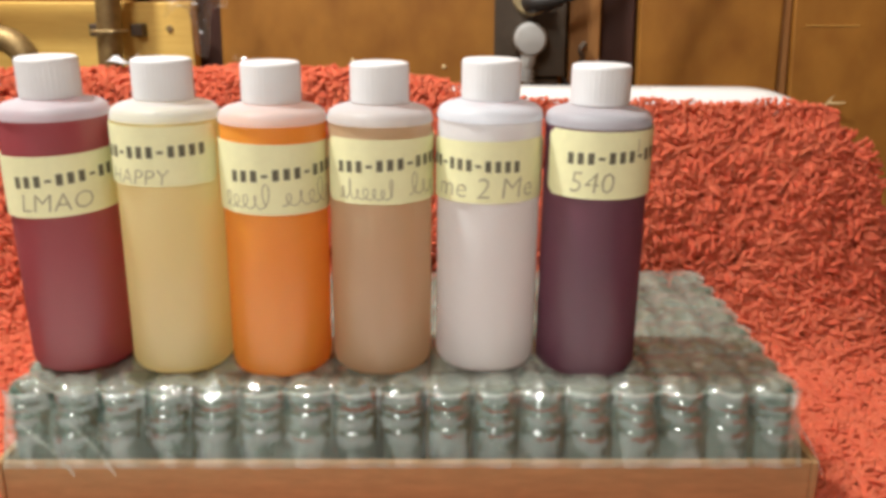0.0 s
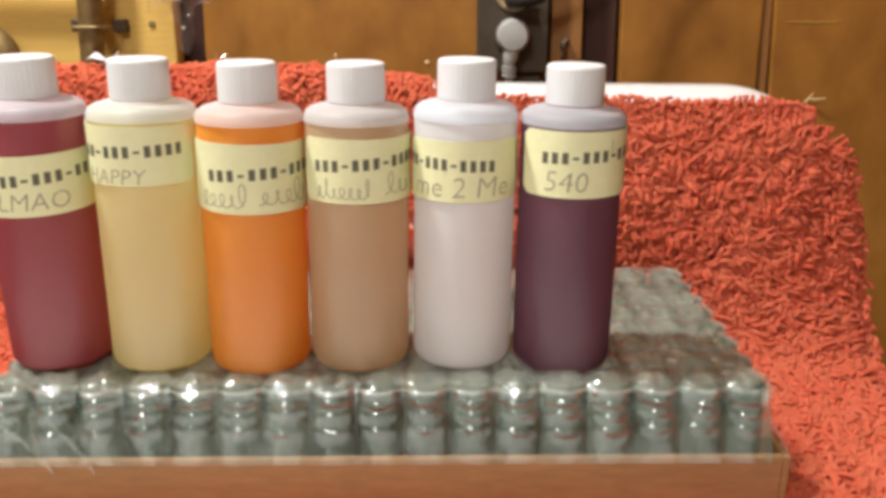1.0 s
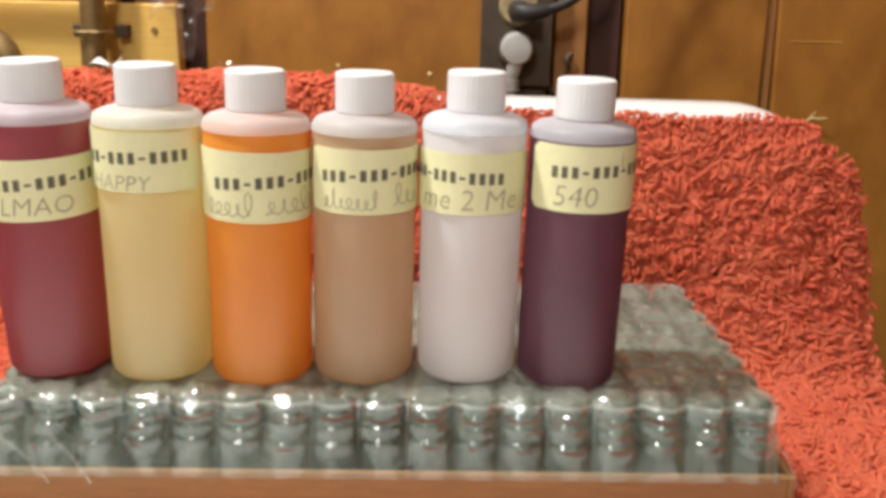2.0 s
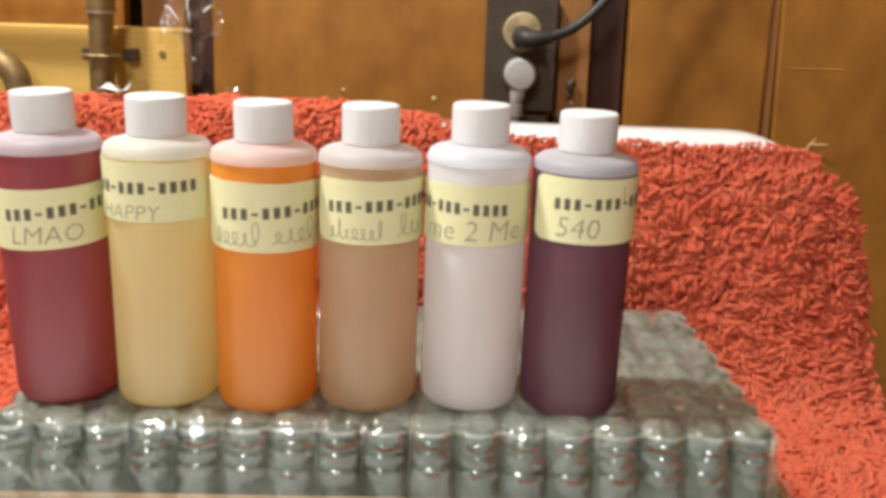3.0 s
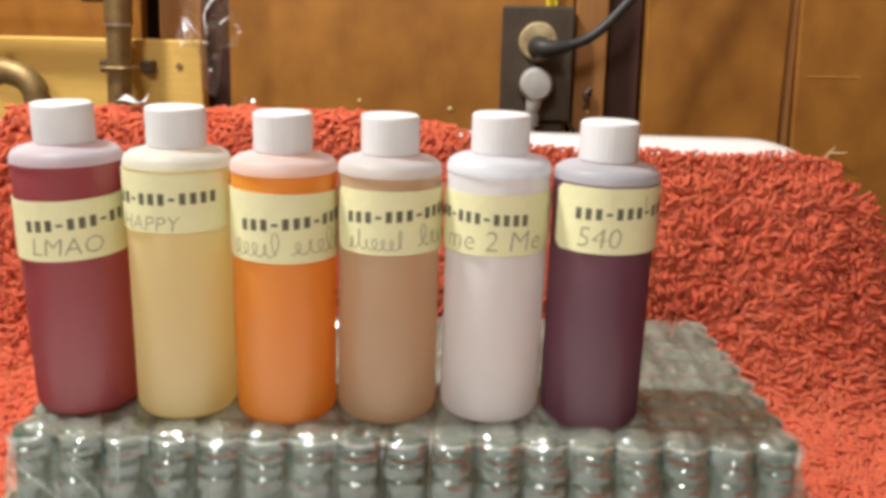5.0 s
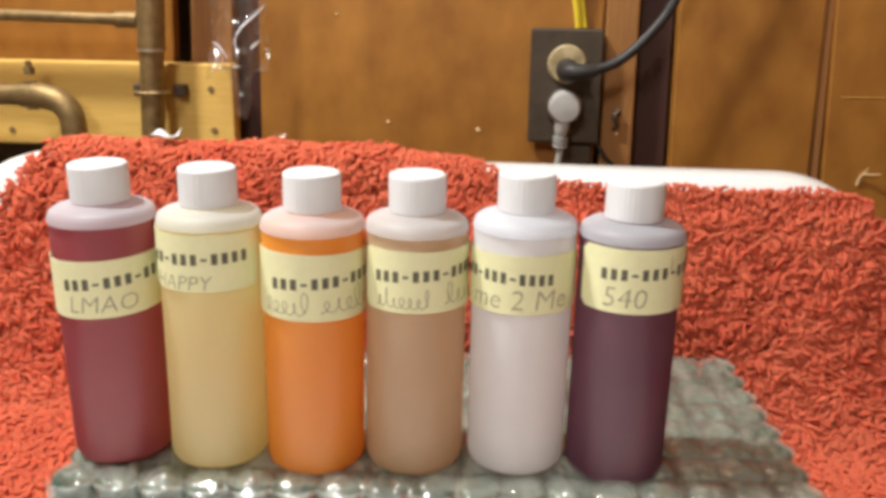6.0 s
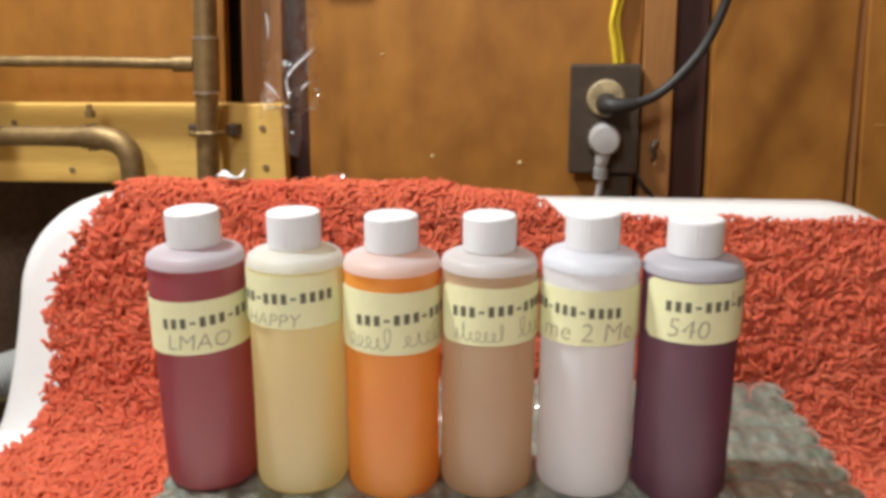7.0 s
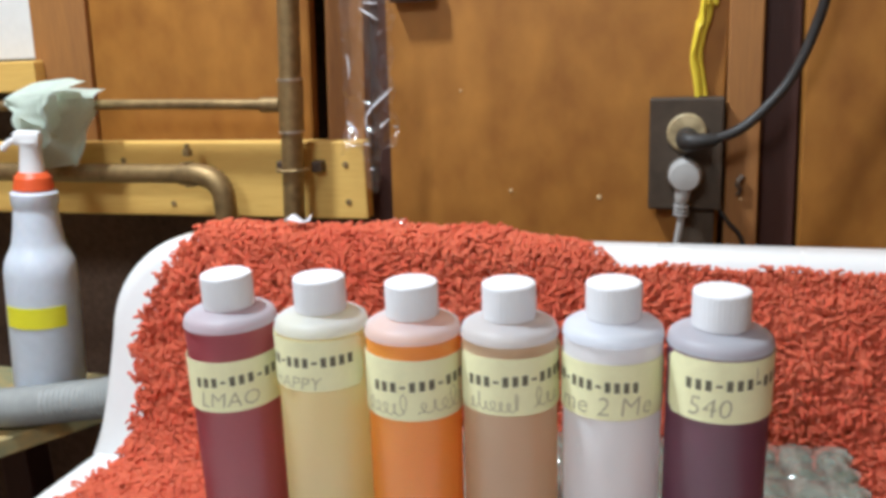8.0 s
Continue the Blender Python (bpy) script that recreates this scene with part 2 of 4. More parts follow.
def tube(points, radius, segs=12, steps=8, wave=None, flat=1.0):
    """A round bar along a smooth line; radius: a number or a function of the share of the length."""
    line = smooth_path(points, steps) if steps > 1 else [Vector(q) for q in points]
    bm = bmesh.new()
    rings = []
    up = Vector((0.13, 0.31, 0.94))
    for i, c in enumerate(line):
        d = (line[min(i + 1, len(line) - 1)] - line[max(i - 1, 0)]).normalized()
        u = (up - d * up.dot(d))
        if u.length < 0.2:
            u = Vector((1, 0, 0)) - d * d.x
        u.normalize()
        w = d.cross(u)
        r = radius(i / (len(line) - 1)) if callable(radius) else radius
        if wave:
            r *= 1 + wave * (1 if i % 2 else -1)
        rings.append([bm.verts.new(c + r * (math.cos(a) * u + flat * math.sin(a) * w)) for a in (2 * math.pi * k / segs for k in range(segs))])
    for lo, hi in zip(rings, rings[1:]):
        for i in range(segs):
            bm.faces.new((lo[i], lo[(i + 1) % segs], hi[(i + 1) % segs], hi[i]))
    bm.faces.new(rings[0][::-1])
    bm.faces.new(rings[-1])
    return bm


def grid(nu, nv, place):
    """An open sheet of nu x nv cells; place(u, v) gives the point for shares u and v."""
    bm = bmesh.new()
    vs = [[bm.verts.new(place(i / nu, j / nv)) for j in range(nv + 1)] for i in range(nu + 1)]
    for i in range(nu):
        for j in range(nv):
            bm.faces.new((vs[i][j], vs[i + 1][j], vs[i + 1][j + 1], vs[i][j + 1]))
    return bm


def structure(name, bm, material, label, smooth=False):
    return tagged(part(name, bm, material, smooth=smooth), label, name.split("_")[0], kind="structure")


# ---------------------------------------------------------------- room
R = ROOM
WALL = 0.46
structure("floor", box(R["x0"] - .1, R["x1"] + .1, R["y0"] - .1, 0.72, R["z0"] - 0.1, R["z0"]), CONCRETE, "grey worn concrete basement floor")
structure("ceiling", box(R["x0"] - .1, R["x1"] + .1, R["y0"] - .1, 0.72, R["z1"], R["z1"] + 0.1), PAINT, "plain pale painted ceiling over the laundry corner")
structure("wall_west", box(R["x0"] - .1, R["x0"], R["y0"], 0.62, R["z0"], R["z1"]), PLY, "brown plywood side wall of the laundry corner")
structure("wall_east", box(R["x1"], R["x1"] + .1, R["y0"], 0.62, R["z0"], R["z1"]), PLY, "brown plywood side wall of the laundry corner")
structure("wall_south", box(R["x0"], R["x1"], R["y0"] - .1, R["y0"], R["z0"], R["z1"]), PAINT, "pale painted wall behind the viewer")
# wall coloured dark for the shade in the recess below the pine board
structure("wall_north", box(R["x0"], R["x1"], 0.62, 0.72, R["z0"], R["z1"]), SHADE, "brown wall behind the plywood panels, darkened as recess shade")

# panels and studs of the back wall; those on the west side lean a little
LEAN_W = 0.045


def panel(name, x0, x1, y0, y1, z0, z1, material, label, lean=0.0, bevel=0.002, category="wall panel"):
    bm = box(x0, x1, y0, y1, z0, z1, bevel)
    for v in bm.verts:
        v.co.x += lean * (v.co.z - 0.165)
    return tagged(part(name, bm, material), label, category, kind="structure")


panel("wall_panel_1", -0.5383, -0.262, WALL + 0.004, WALL + 0.02, 0.082, R["z1"], PLY, "orange-brown plywood panel behind copper pipes", LEAN_W)
panel("wall_panel_2", -0.2413, -0.1976, WALL - 0.003, WALL + 0.03, 0.082, R["z1"], STUD, "reddish wooden stud behind clear film", LEAN_W)
panel("wall_panel_3", -0.1708, 0.171, WALL, WALL + 0.02, R["z0"], R["z1"], PLY, "large orange-brown plywood panel with small dents", 0.02)
panel("wall_panel_4", 0.174, 0.2055, WALL - 0.004, WALL + 0.03, R["z0"], R["z1"], STUD, "narrow brown wooden stud beside the outlet", -0.01)
panel("wall_panel_5", 0.243, 0.378, WALL, WALL + 0.02, R["z0"], R["z1"], PLY, "orange-brown plywood panel", -0.02)
panel("wall_panel_6", 0.388, R["x1"], WALL - 0.002, WALL + 0.02, R["z0"], R["z1"], PLY, "wide brown plywood panel with a pale scratch", -0.05)
panel("wall_panel_7", -0.6154, -0.5393, WALL - 0.002, WALL + 0.03, 0.082, R["z1"], STUD, "brown vertical wooden stud", LEAN_W)
panel("wall_panel_8", R["x0"], -0.617, WALL + 0.004, WALL + 0.02, 0.267, R["z1"], PAINT, "white painted wall patch", LEAN_W)
panel("wall_post_1", 0.2075, 0.241, WALL + 0.016, WALL + 0.05, R["z0"], R["z1"], DARKWOOD, "dark stained wooden post set back between panels", -0.015)
panel("wall_post_2", -0.261, -0.2422, WALL + 0.04, WALL + 0.07, 0.082, R["z1"], DARKWOOD, "dark gap strip beside the pipe", LEAN_W)
panel("wall_post_3", -0.1966, -0.1717, WALL + 0.012, WALL + 0.05, R["z0"], R["z1"], DARKWOOD, "dark stained strip behind clear film", LEAN_W)
panel("wall_post_4", 0.3785, 0.3875, WALL + 0.003, WALL + 0.03, R["z0"], R["z1"], JOINT, "dark joint between plywood panels", -0.035)

pine = thing("mounting_board", "light yellow pine board nailed across the studs", "board")
part("board", box(R["x0"], -0.192, WALL - 0.024, WALL - 0.005, 0.0857, 0.171, 0.002), PINE, pine)
for x, z in ((-0.214, 0.146), (-0.213, 0.105), (-0.49, 0.15), (-0.43, 0.1)):
    part("nail", lathe([(0.0032, 0), (0.0036, 0.0008), (0.0026, 0.0014)], 10), RUST, pine, "rusty nail head", at=pose(x, WALL - 0.024, z, 90))
small_board = thing("pine_offcut", "short yellow pine offcut fixed on the wall", "board")
part("board", box(R["x0"], -0.597, WALL - 0.022, WALL - 0.003, 0.23, 0.266, 0.002), PINE, small_board)

bracket = thing("wall_bracket", "dark iron bracket end high on the plywood", "bracket")
part("bar", box(-0.158, -0.112, WALL - 0.02, WALL - 0.0005, 0.3105, 0.34, 0.003), IRON, bracket)
# dents, scratch and splinter of the wall
marks = thing("wall_marks", "small pale chips and a scratch on the plywood", "wall marks")
for x, z, w in ((-0.039, 0.115, 0.004), (0.053, 0.109, 0.005), (-0.09, 0.22, 0.003), (0.19, 0.11, 0.004)):
    part("chip", lathe([(w * 0.5, 0), (w * 0.35, 0.0012)], 7), TAN, marks, at=pose(x, WALL - 0.0035 if x > .17 else WALL, z, 90))
part("scratch", box(0.4, 0.45, WALL - 0.0028, WALL - 0.002, 0.1497, 0.1502), PINE, marks)
splinter = thing("wood_splinter", "small tan splinter sticking out of the plywood", "splinter")
part("shaft", tube([(0.426, WALL - 0.002, 0.065), (0.428, WALL - 0.006, 0.076), (0.435, WALL - 0.009, 0.077), (0.444, WALL - 0.01, 0.078)], lambda s: 0.0018 * (1 - 0.7 * s), 6, 4), TAN, splinter)
part("barb", tube([(0.428, WALL - 0.006, 0.076), (0.432, WALL - 0.01, 0.084)], lambda s: 0.0013 * (1 - 0.7 * s), 6, 3), TAN, splinter)

# ---------------------------------------------------------------- pipes
PY = WALL - 0.05


def px(z):
    return -0.2545 + 0.058 * (z - 0.3)


riser = thing("copper_riser_pipe", "tarnished vertical copper pipe with soldered joints", "pipe")
part("pipe", tube([(px(-0.9), PY, -0.9), (px(0.15), PY, 0.15), (px(1.44), PY, 1.44)], 0.0114, 20, 2), COPPER, riser, smooth=True)
part("tee_sleeve", tube([(px(0.185), PY, 0.185), (px(0.21), PY, 0.21), (px(0.2386), PY, 0.2386)], 0.013, 20, 2), COPPER, riser, smooth=True)
for z in (0.185, 0.2386):
    part("solder_ring", tube([(px(z) , PY, z - 0.0012), (px(z), PY, z + 0.0012)], 0.0134, 20, 1), SOLDER, riser, "silvery solder ring", smooth=True)
clamp = thing("pipe_clamp", "dark iron strap holding the riser on the pine board", "pipe clamp")
part("strap", tube([(px(.145) - 0.017, PY + 0.002, 0.145), (px(.145) - 0.012, PY - 0.012, 0.145), (px(.145), PY - 0.0138, 0.145), (px(.145) + 0.012, PY - 0.012, 0.145), (px(.145) + 0.017, PY + 0.002, 0.145)], 0.0016, 8, 5), COPPER, clamp, smooth=True)
for s in (-1, 1):
    part("tab", box(px(.145) + s * 0.0205 - 0.006, px(.145) + s * 0.0205 + 0.006, PY + 0.014, PY + 0.027, 0.139, 0.151, 0.0015), IRON, clamp)
branch = thing("thin_copper_pipe", "thin tarnished copper pipe running level from a tee", "pipe")
part("pipe", tube([(-1.65, PY, 0.222), (-0.55, PY, 0.217), (px(.213) - 0.014, PY, 0.213)], 0.0058, 14, 3), COPPER, branch, smooth=True)
part("socket", tube([(px(.213) - 0.034, PY, 0.213), (px(.213) - 0.012, PY, 0.213)], 0.0082, 14, 1), COPPER, branch, smooth=True)
main = thing("thick_copper_pipe", "thick tarnished copper pipe with an elbow turning down", "pipe")
EX = -0.346
part("pipe", tube([(-1.65, PY - 0.004, 0.145), (EX - 0.04, PY - 0.004, 0.14)], 0.0106, 18, 1), COPPER, main, smooth=True)
part("elbow", tube([(EX - 0.05, PY - 0.004, 0.14), (EX - 0.03, PY - 0.004, 0.1395), (EX - 0.012, PY - 0.004, 0.134), (EX - 0.002, PY - 0.004, 0.122), (EX, PY - 0.004, 0.104), (EX, PY - 0.004, 0.088)], 0.0124, 18, 5), COPPER, main, smooth=True)
part("drop_pipe", tube([(EX, PY - 0.004, 0.093), (EX - 0.002, PY - 0.004, -0.9)], 0.0106, 18, 1), COPPER, main, smooth=True)
part("bolt", tube([(EX - 0.04, PY - 0.004, 0.173), (EX - 0.04, PY - 0.004, 0.165)], 0.003, 8, 1), COPPER, main)
part("bolt_head", tube([(EX - 0.04, PY - 0.004, 0.16), (EX - 0.04, PY - 0.004, 0.167)], 0.0055, 6, 1), COPPER, main)
part("hanger", tube([(EX - 0.04, PY - 0.004, 0.126), (EX - 0.0405, PY - 0.004, 0.153)], 0.0062, 8, 1), COPPER, main)

# ---------------------------------------------------------------- outlet
outlet = thing("wall_outlet", "black double wall outlet with a tan receptacle", "outlet")
part("cover_plate", box(0.1025, 0.1715, WALL - 0.02, WALL - 0.0045, 0.1015, 0.21, 0.002), BLACKPLATE, outlet)
part("receptacle", lathe([(0.0185, 0), (0.0185, 0.004), (0.0165, 0.006), (0.009, 0.0065)], 24), BRASSY, outlet, "dull tan round receptacle", smooth=True, at=pose(0.1375, WALL - 0.02, 0.1772, 90))
part("receptacle", lathe([(0.0185, 0), (0.0185, 0.003), (0.0165, 0.0045)], 24), BLACKPLATE, outlet, at=pose(0.1375, WALL - 0.02, 0.1361, 90))
part("junction_box", box(0.132, 0.166, WALL - 0.012, WALL - 0.003, 0.0, 0.1, 0.002), BLACKPLATE, outlet)
plug1 = thing("black_power_cord", "black rubber power cord looping up from the upper socket", "power cord")
part("plug", tube([(0.138, WALL - 0.025, 0.1724), (0.139, WALL - 0.045, 0.1714), (0.15, WALL - 0.05, 0.1724), (0.164, WALL - 0.05, 0.1743)], lambda s: 0.011 - 0.005 * s, 14, 6), RUBBER, plug1, smooth=True)
part("cord", tube([(0.159, WALL - 0.05, 0.1733), (0.182, WALL - 0.048, 0.1819), (0.204, WALL - 0.045, 0.2001), (0.226, WALL - 0.04, 0.2278), (0.242, WALL - 0.04, 0.266), (0.251, WALL - 0.045, 0.3089), (0.254, WALL - 0.05, 0.3949), (0.244, WALL - 0.045, 0.6), (0.244, WALL - 0.045, 1.44)], 0.0048, 12, 8), RUBBER, plug1, smooth=True)
plug2 = thing("grey_power_plug", "pale grey plug with ribbed neck in the lower socket", "power plug")
part("plug", lathe([(0.014, 0), (0.0155, 0.003), (0.0155, 0.016), (0.013, 0.021), (0.004, 0.0225)], 24), GREYPLUG, plug2, smooth=True, at=pose(0.137, WALL - 0.024, 0.138, 90))
part("neck", tube([(0.136, WALL - 0.036, 0.1313), (0.135, WALL - 0.036, 0.1179), (0.134, WALL - 0.035, 0.1113)], lambda s: 0.0085 - 0.003 * s, 12, 4), GREYPLUG, plug2, smooth=True)
for k in range(3):
    part("rib", tube([(0.1345, WALL - 0.035, 0.1095 - 0.004 * k), (0.1343, WALL - 0.035, 0.1075 - 0.004 * k)], 0.0072, 12, 1), GREYPLUG, plug2)
part("cord", tube([(0.1345, WALL - 0.035, 0.1122), (0.134, WALL - 0.034, 0.0912), (0.131, WALL - 0.032, 0.0702), (0.127, WALL - 0.03, 0.032), (0.124, WALL - 0.03, -0.2545)], 0.0034, 10, 6), GREYPLUG, plug2, smooth=True)
loose = thing("loose_wire", "short dark loose wire curling down beside the outlet", "wire")
part("wire", tube([(0.164, WALL - 0.01, 0.117), (0.169, WALL - 0.012, 0.104), (0.179, WALL - 0.012, 0.088), (0.189, WALL - 0.01, 0.077), (0.196, WALL - 0.008, 0.06)], 0.0022, 8, 5), RUBBER, loose, smooth=True)
part("frayed_end", tube([(0.191, WALL - 0.008, 0.133), (0.186, WALL - 0.011, 0.127), (0.189, WALL - 0.01, 0.12), (0.186, WALL - 0.008, 0.114)], lambda k: 0.0032 * (1 - 0.5 * k), 8, 5), IRON, loose, "frayed rusty brown end", smooth=True)
yellow = thing("yellow_cable", "bright yellow sheathed cable running down to the outlet", "cable")
part("cable", tube([(0.154, WALL - 0.008, 1.44), (0.155, WALL - 0.008, 0.414), (0.15, WALL - 0.009, 0.2994), (0.145, WALL - 0.01, 0.2727), (0.142, WALL - 0.01, 0.2497), (0.145, WALL - 0.01, 0.2306), (0.148, WALL - 0.01, 0.2106)], 0.0052, 12, 8, flat=0.6), YELLOW, yellow, smooth=True)
part("second_strand", tube([(0.161, WALL - 0.006, 1.44), (0.162, WALL - 0.006, 0.414), (0.156, WALL - 0.006, 0.2994), (0.15, WALL - 0.006, 0.2707), (0.147, WALL - 0.006, 0.2497), (0.15, WALL - 0.006, 0.2287), (0.153, WALL - 0.007, 0.2106)], 0.003, 10, 8), YELLOW, yellow, smooth=True)

# ---------------------------------------------------------------- hanging film on the wall
film = thing("cellophane_strip", "wrinkled clear cellophane strip hanging on the wall", "plastic film")


def film_place(u, v):
    """The strip hangs smooth from above and is crumpled towards its lower end."""
    low = 0.162 - 0.045 * math.exp(-((u - 0.55) / 0.16) ** 4)
    z = low + (0.642 - low) * v
    x = -0.214 + 0.062 * u + 0.04 * (z - 0.165) + 0.004 * math.sin(9 * v + 3 * u)
    crumple = 0.3 + 1.1 * math.exp(-((z - 0.185) / 0.035) ** 2)
    w = noise.noise(Vector((x * 45, z * 24, 3.1))) * 0.008 * crumple + noise.noise(Vector((x * 120, z * 90, 7.7))) * 0.006 * (crumple - 0.2)
    return (x + 0.004 * noise.noise(Vector((z * 60, u * 2, 1))), WALL - 0.03 - 0.012 * math.sin(math.pi * u) + w, z + (0.012 * noise.noise(Vector((u * 4, 0.3, 2))) if v < 0.01 else 0))


part("sheet", grid(40, 200, film_place), FILM, film)


def film_at(x, z):
    """The place on the strip for a point x, z of the wall."""
    low, u = 0.162, 0.5
    for _ in range(6):
        low = 0.162 - 0.045 * math.exp(-((u - 0.55) / 0.16) ** 4)
        v = (z - low) / (0.642 - low)
        u = min(1.0, max(0.0, u + (x - film_place(u, v)[0]) / 0.062))
    return Vector(film_place(u, v)) + Vector((0, -0.002, 0))


# white tubes laid along the folds where the strip glints: (size, points)
GLINT_CREASES = ((0.0013, ((-0.153, 0.227), (-0.161, 0.219), (-0.17, 0.21), (-0.176, 0.203), (-0.179, 0.195), (-0.177, 0.178))),
           (0.0009, ((-0.207, 0.193), (-0.198, 0.188), (-0.19, 0.178))), (0.0014, ((-0.166, 0.187), (-0.159, 0.195))),
           (0.0013, ((-0.18, 0.306), (-0.171, 0.3), (-0.162, 0.294))), (0.0012, ((-0.176, 0.311), (-0.162, 0.31))),
           (0.0014, ((-0.156, 0.187), (-0.152, 0.185))), (0.0011, ((-0.178, 0.145), (-0.175, 0.143))),
           (0.0008, ((-0.186, 0.17), (-0.176, 0.17))), (0.0008, ((-0.213, 0.277), (-0.209, 0.276))),
           (0.0006, ((-0.204, 0.178), (-0.2, 0.172))), (0.0009, ((-0.2, 0.262), (-0.198, 0.25), (-0.199, 0.236))))
for size, run in GLINT_CREASES:
    line = [film_at(x, z) for x, z in run]
    part("crease", tube(line, lambda k, size=size: size * (0.3 + 0.7 * math.sin(math.pi * min(1, max(0, k)))), 6, 4), CREASE, film, "folded crease with its glint put in as white", smooth=True)

# ---------------------------------------------------------------- washing machine
DECK = -0.079
washer = thing("washing_machine", "white enamelled washing machine with a rounded back console", "washing machine")
part("cabinet", box(-0.35, 0.36, -0.42, 0.26, R["z0"] + 0.02, DECK - 0.03, 0.02, segs=3), ENAMEL, washer, smooth=True)
part("deck", box(-0.383, 0.396, -0.45, 0.28, DECK - 0.035, DECK, 0.016, segs=4), ENAMEL, washer, smooth=True)
for x in (-0.3, 0.33):
    for y in (-0.38, 0.22):
        part("foot", lathe([(0.02, 0), (0.022, 0.006), (0.012, 0.012), (0.012, 0.03)], 12), RUBBER, washer, at=pose(x, y, R["z0"]))


def console_outline(inset):
    """Console's outline from the front: flaring sides and widely rounded top corners."""
    pts = []
    cx, half, top, rad = 0.007, 0.378 - inset, 0.1155 - inset, 0.085 - inset * 0.5
    lo = DECK - 0.004
    for k in range(15):
        t = k / 14
        z = lo + (top - rad - lo) * t
        pts.append((-half - 0.006 * (1 - t) ** 2 - 0.005 * (1 - t) ** 7 + 0.012 * t, z))
    for k in range(1, 13):
        a = math.pi / 2 * k / 12
        pts.append((-half + 0.012 + rad - rad * math.cos(a), top - rad + rad * math.sin(a)))
    return [(cx + x, z) for x, z in pts] + [(cx - x, z) for x, z in reversed(pts)]


def console_mesh():
    bm = bmesh.new()
    rings = []
    for inset, y in ((0.014, 0.0), (0.006, 0.0025), (0.0015, 0.008), (0.0, 0.016), (0.0, 0.03), (0.002, 0.037), (0.012, 0.042)):
        rings.append([bm.verts.new((x, 0.186 + y + 0.2 * (z + 0.05), z)) for x, z in console_outline(inset)])
    n = len(rings[0])
    for lo, hi in zip(rings, rings[1:]):
        for i in range(n):
            bm.faces.new((lo[i], lo[(i + 1) % n], hi[(i + 1) % n], hi[i]))
    bm.faces.new(rings[0][::-1])
    bm.faces.new(rings[-1])
    return bm


part("console", console_mesh(), ENAMEL, washer, "white rounded back console", smooth=True)

# ---------------------------------------------------------------- shag rug over deck and console
RUG_LINE = smooth_path([(0, -0.42, -0.072), (0, -0.1, -0.072), (0, 0.115, -0.072), (0, 0.155, -0.06), (0, 0.174, -0.028), (0, 0.186, 0.02), (0, 0.195, 0.065), (0, 0.203, 0.096),
                        (0, 0.212, 0.1165), (0, 0.244, 0.1195)], 10)
RUG_Y = np.array([p.y for p in RUG_LINE])
RUG_Z = np.array([p.z for p in RUG_LINE])
RUG_S = np.concatenate([[0], np.cumsum(np.hypot(np.diff(RUG_Y), np.diff(RUG_Z)))])


def rug_point(x, s):
    """Place and normal of the rug's backing at x and at s along its run from front to back."""
    y, z = np.interp(s, RUG_S, RUG_Y), np.interp(s, RUG_S, RUG_Z)
    dy, dz = np.interp(s + .004, RUG_S, RUG_Y) - np.interp(s - .004, RUG_S, RUG_Y), np.interp(s + .004, RUG_S, RUG_Z) - np.interp(s - .004, RUG_S, RUG_Z)
    d = math.hypot(dy, dz) or 1
    nrm = Vector((0, -dz / d, dy / d))
    w = 0.004 * noise.noise(Vector((x * 9, s * 9, 0))) + 0.003
    p = Vector((x, y, z)) + nrm * w
    if x > 0.33:  # the east end falls away round the console's corner
        e = x - 0.33
        p.z -= 3.0 * e * e if z > -0.03 else 0.0
        p.y += 1.2 * e * e
    return p, nrm


def rug_covers(x, s):
    y, z = np.interp(s, RUG_S, RUG_Y), np.interp(s, RUG_S, RUG_Z)
    if y < -0.075:
        return False
    wob = 0.004 * math.sin(41 * s + 3) + 0.004 * noise.noise(Vector((s * 60, x * 60, 4)))
    left = -0.312 + (0.05 * ((z - 0.03) / 0.09) ** 2 if z > 0.03 else 0) - 0.014 * min(1, max(0, (-0.015 - z) / 0.045))
    if x < left + wob:
        return False
    if x >= 0.0:  # the rear hem runs askew from the console's top down to its front
        k = min(1, x / 0.1)
        low = np.interp(0.1105, RUG_Z[40:], RUG_S[40:])
        if s > RUG_S[-1] * (1 - k) + low * k + 0.006 * noise.noise(Vector((x * 25, 0, 9))):
            return False
    if x > 0.388 - (0.7 * max(0, z - 0.03) if z > 0 else 0) + wob:
        return False
    return True


def rug_sheet():
    nu, nv = 100, 110
    bm = bmesh.new()
    vs = {}
    for i in range(nu + 1):
        for j in range(nv + 1):
            x, s = -0.34 + 0.76 * i / nu, RUG_S[-1] * j / nv
            if rug_covers(x, s):
                p, nrm = rug_point(x, s)
                vs[i, j] = bm.verts.new(p)
    for i in range(nu):
        for j in range(nv):
            q = [(i, j), (i + 1, j), (i + 1, j + 1), (i, j + 1)]
            if all(k in vs for k in q):
                bm.faces.new([vs[k] for k in q])
    r = bmesh.ops.solidify(bm, geom=bm.faces[:], thickness=0.003)
    return bm


rug = thing("shag_rug", "bright red chenille shag rug draped over the washing machine", "rug")
part("backing", rug_sheet(), BACKING, rug)

TRAY_AT = pose(0.058, 0.0565, 0.0, 0, 0, 3.8)
TRAY_W, TRAY_D = 0.395, 0.183


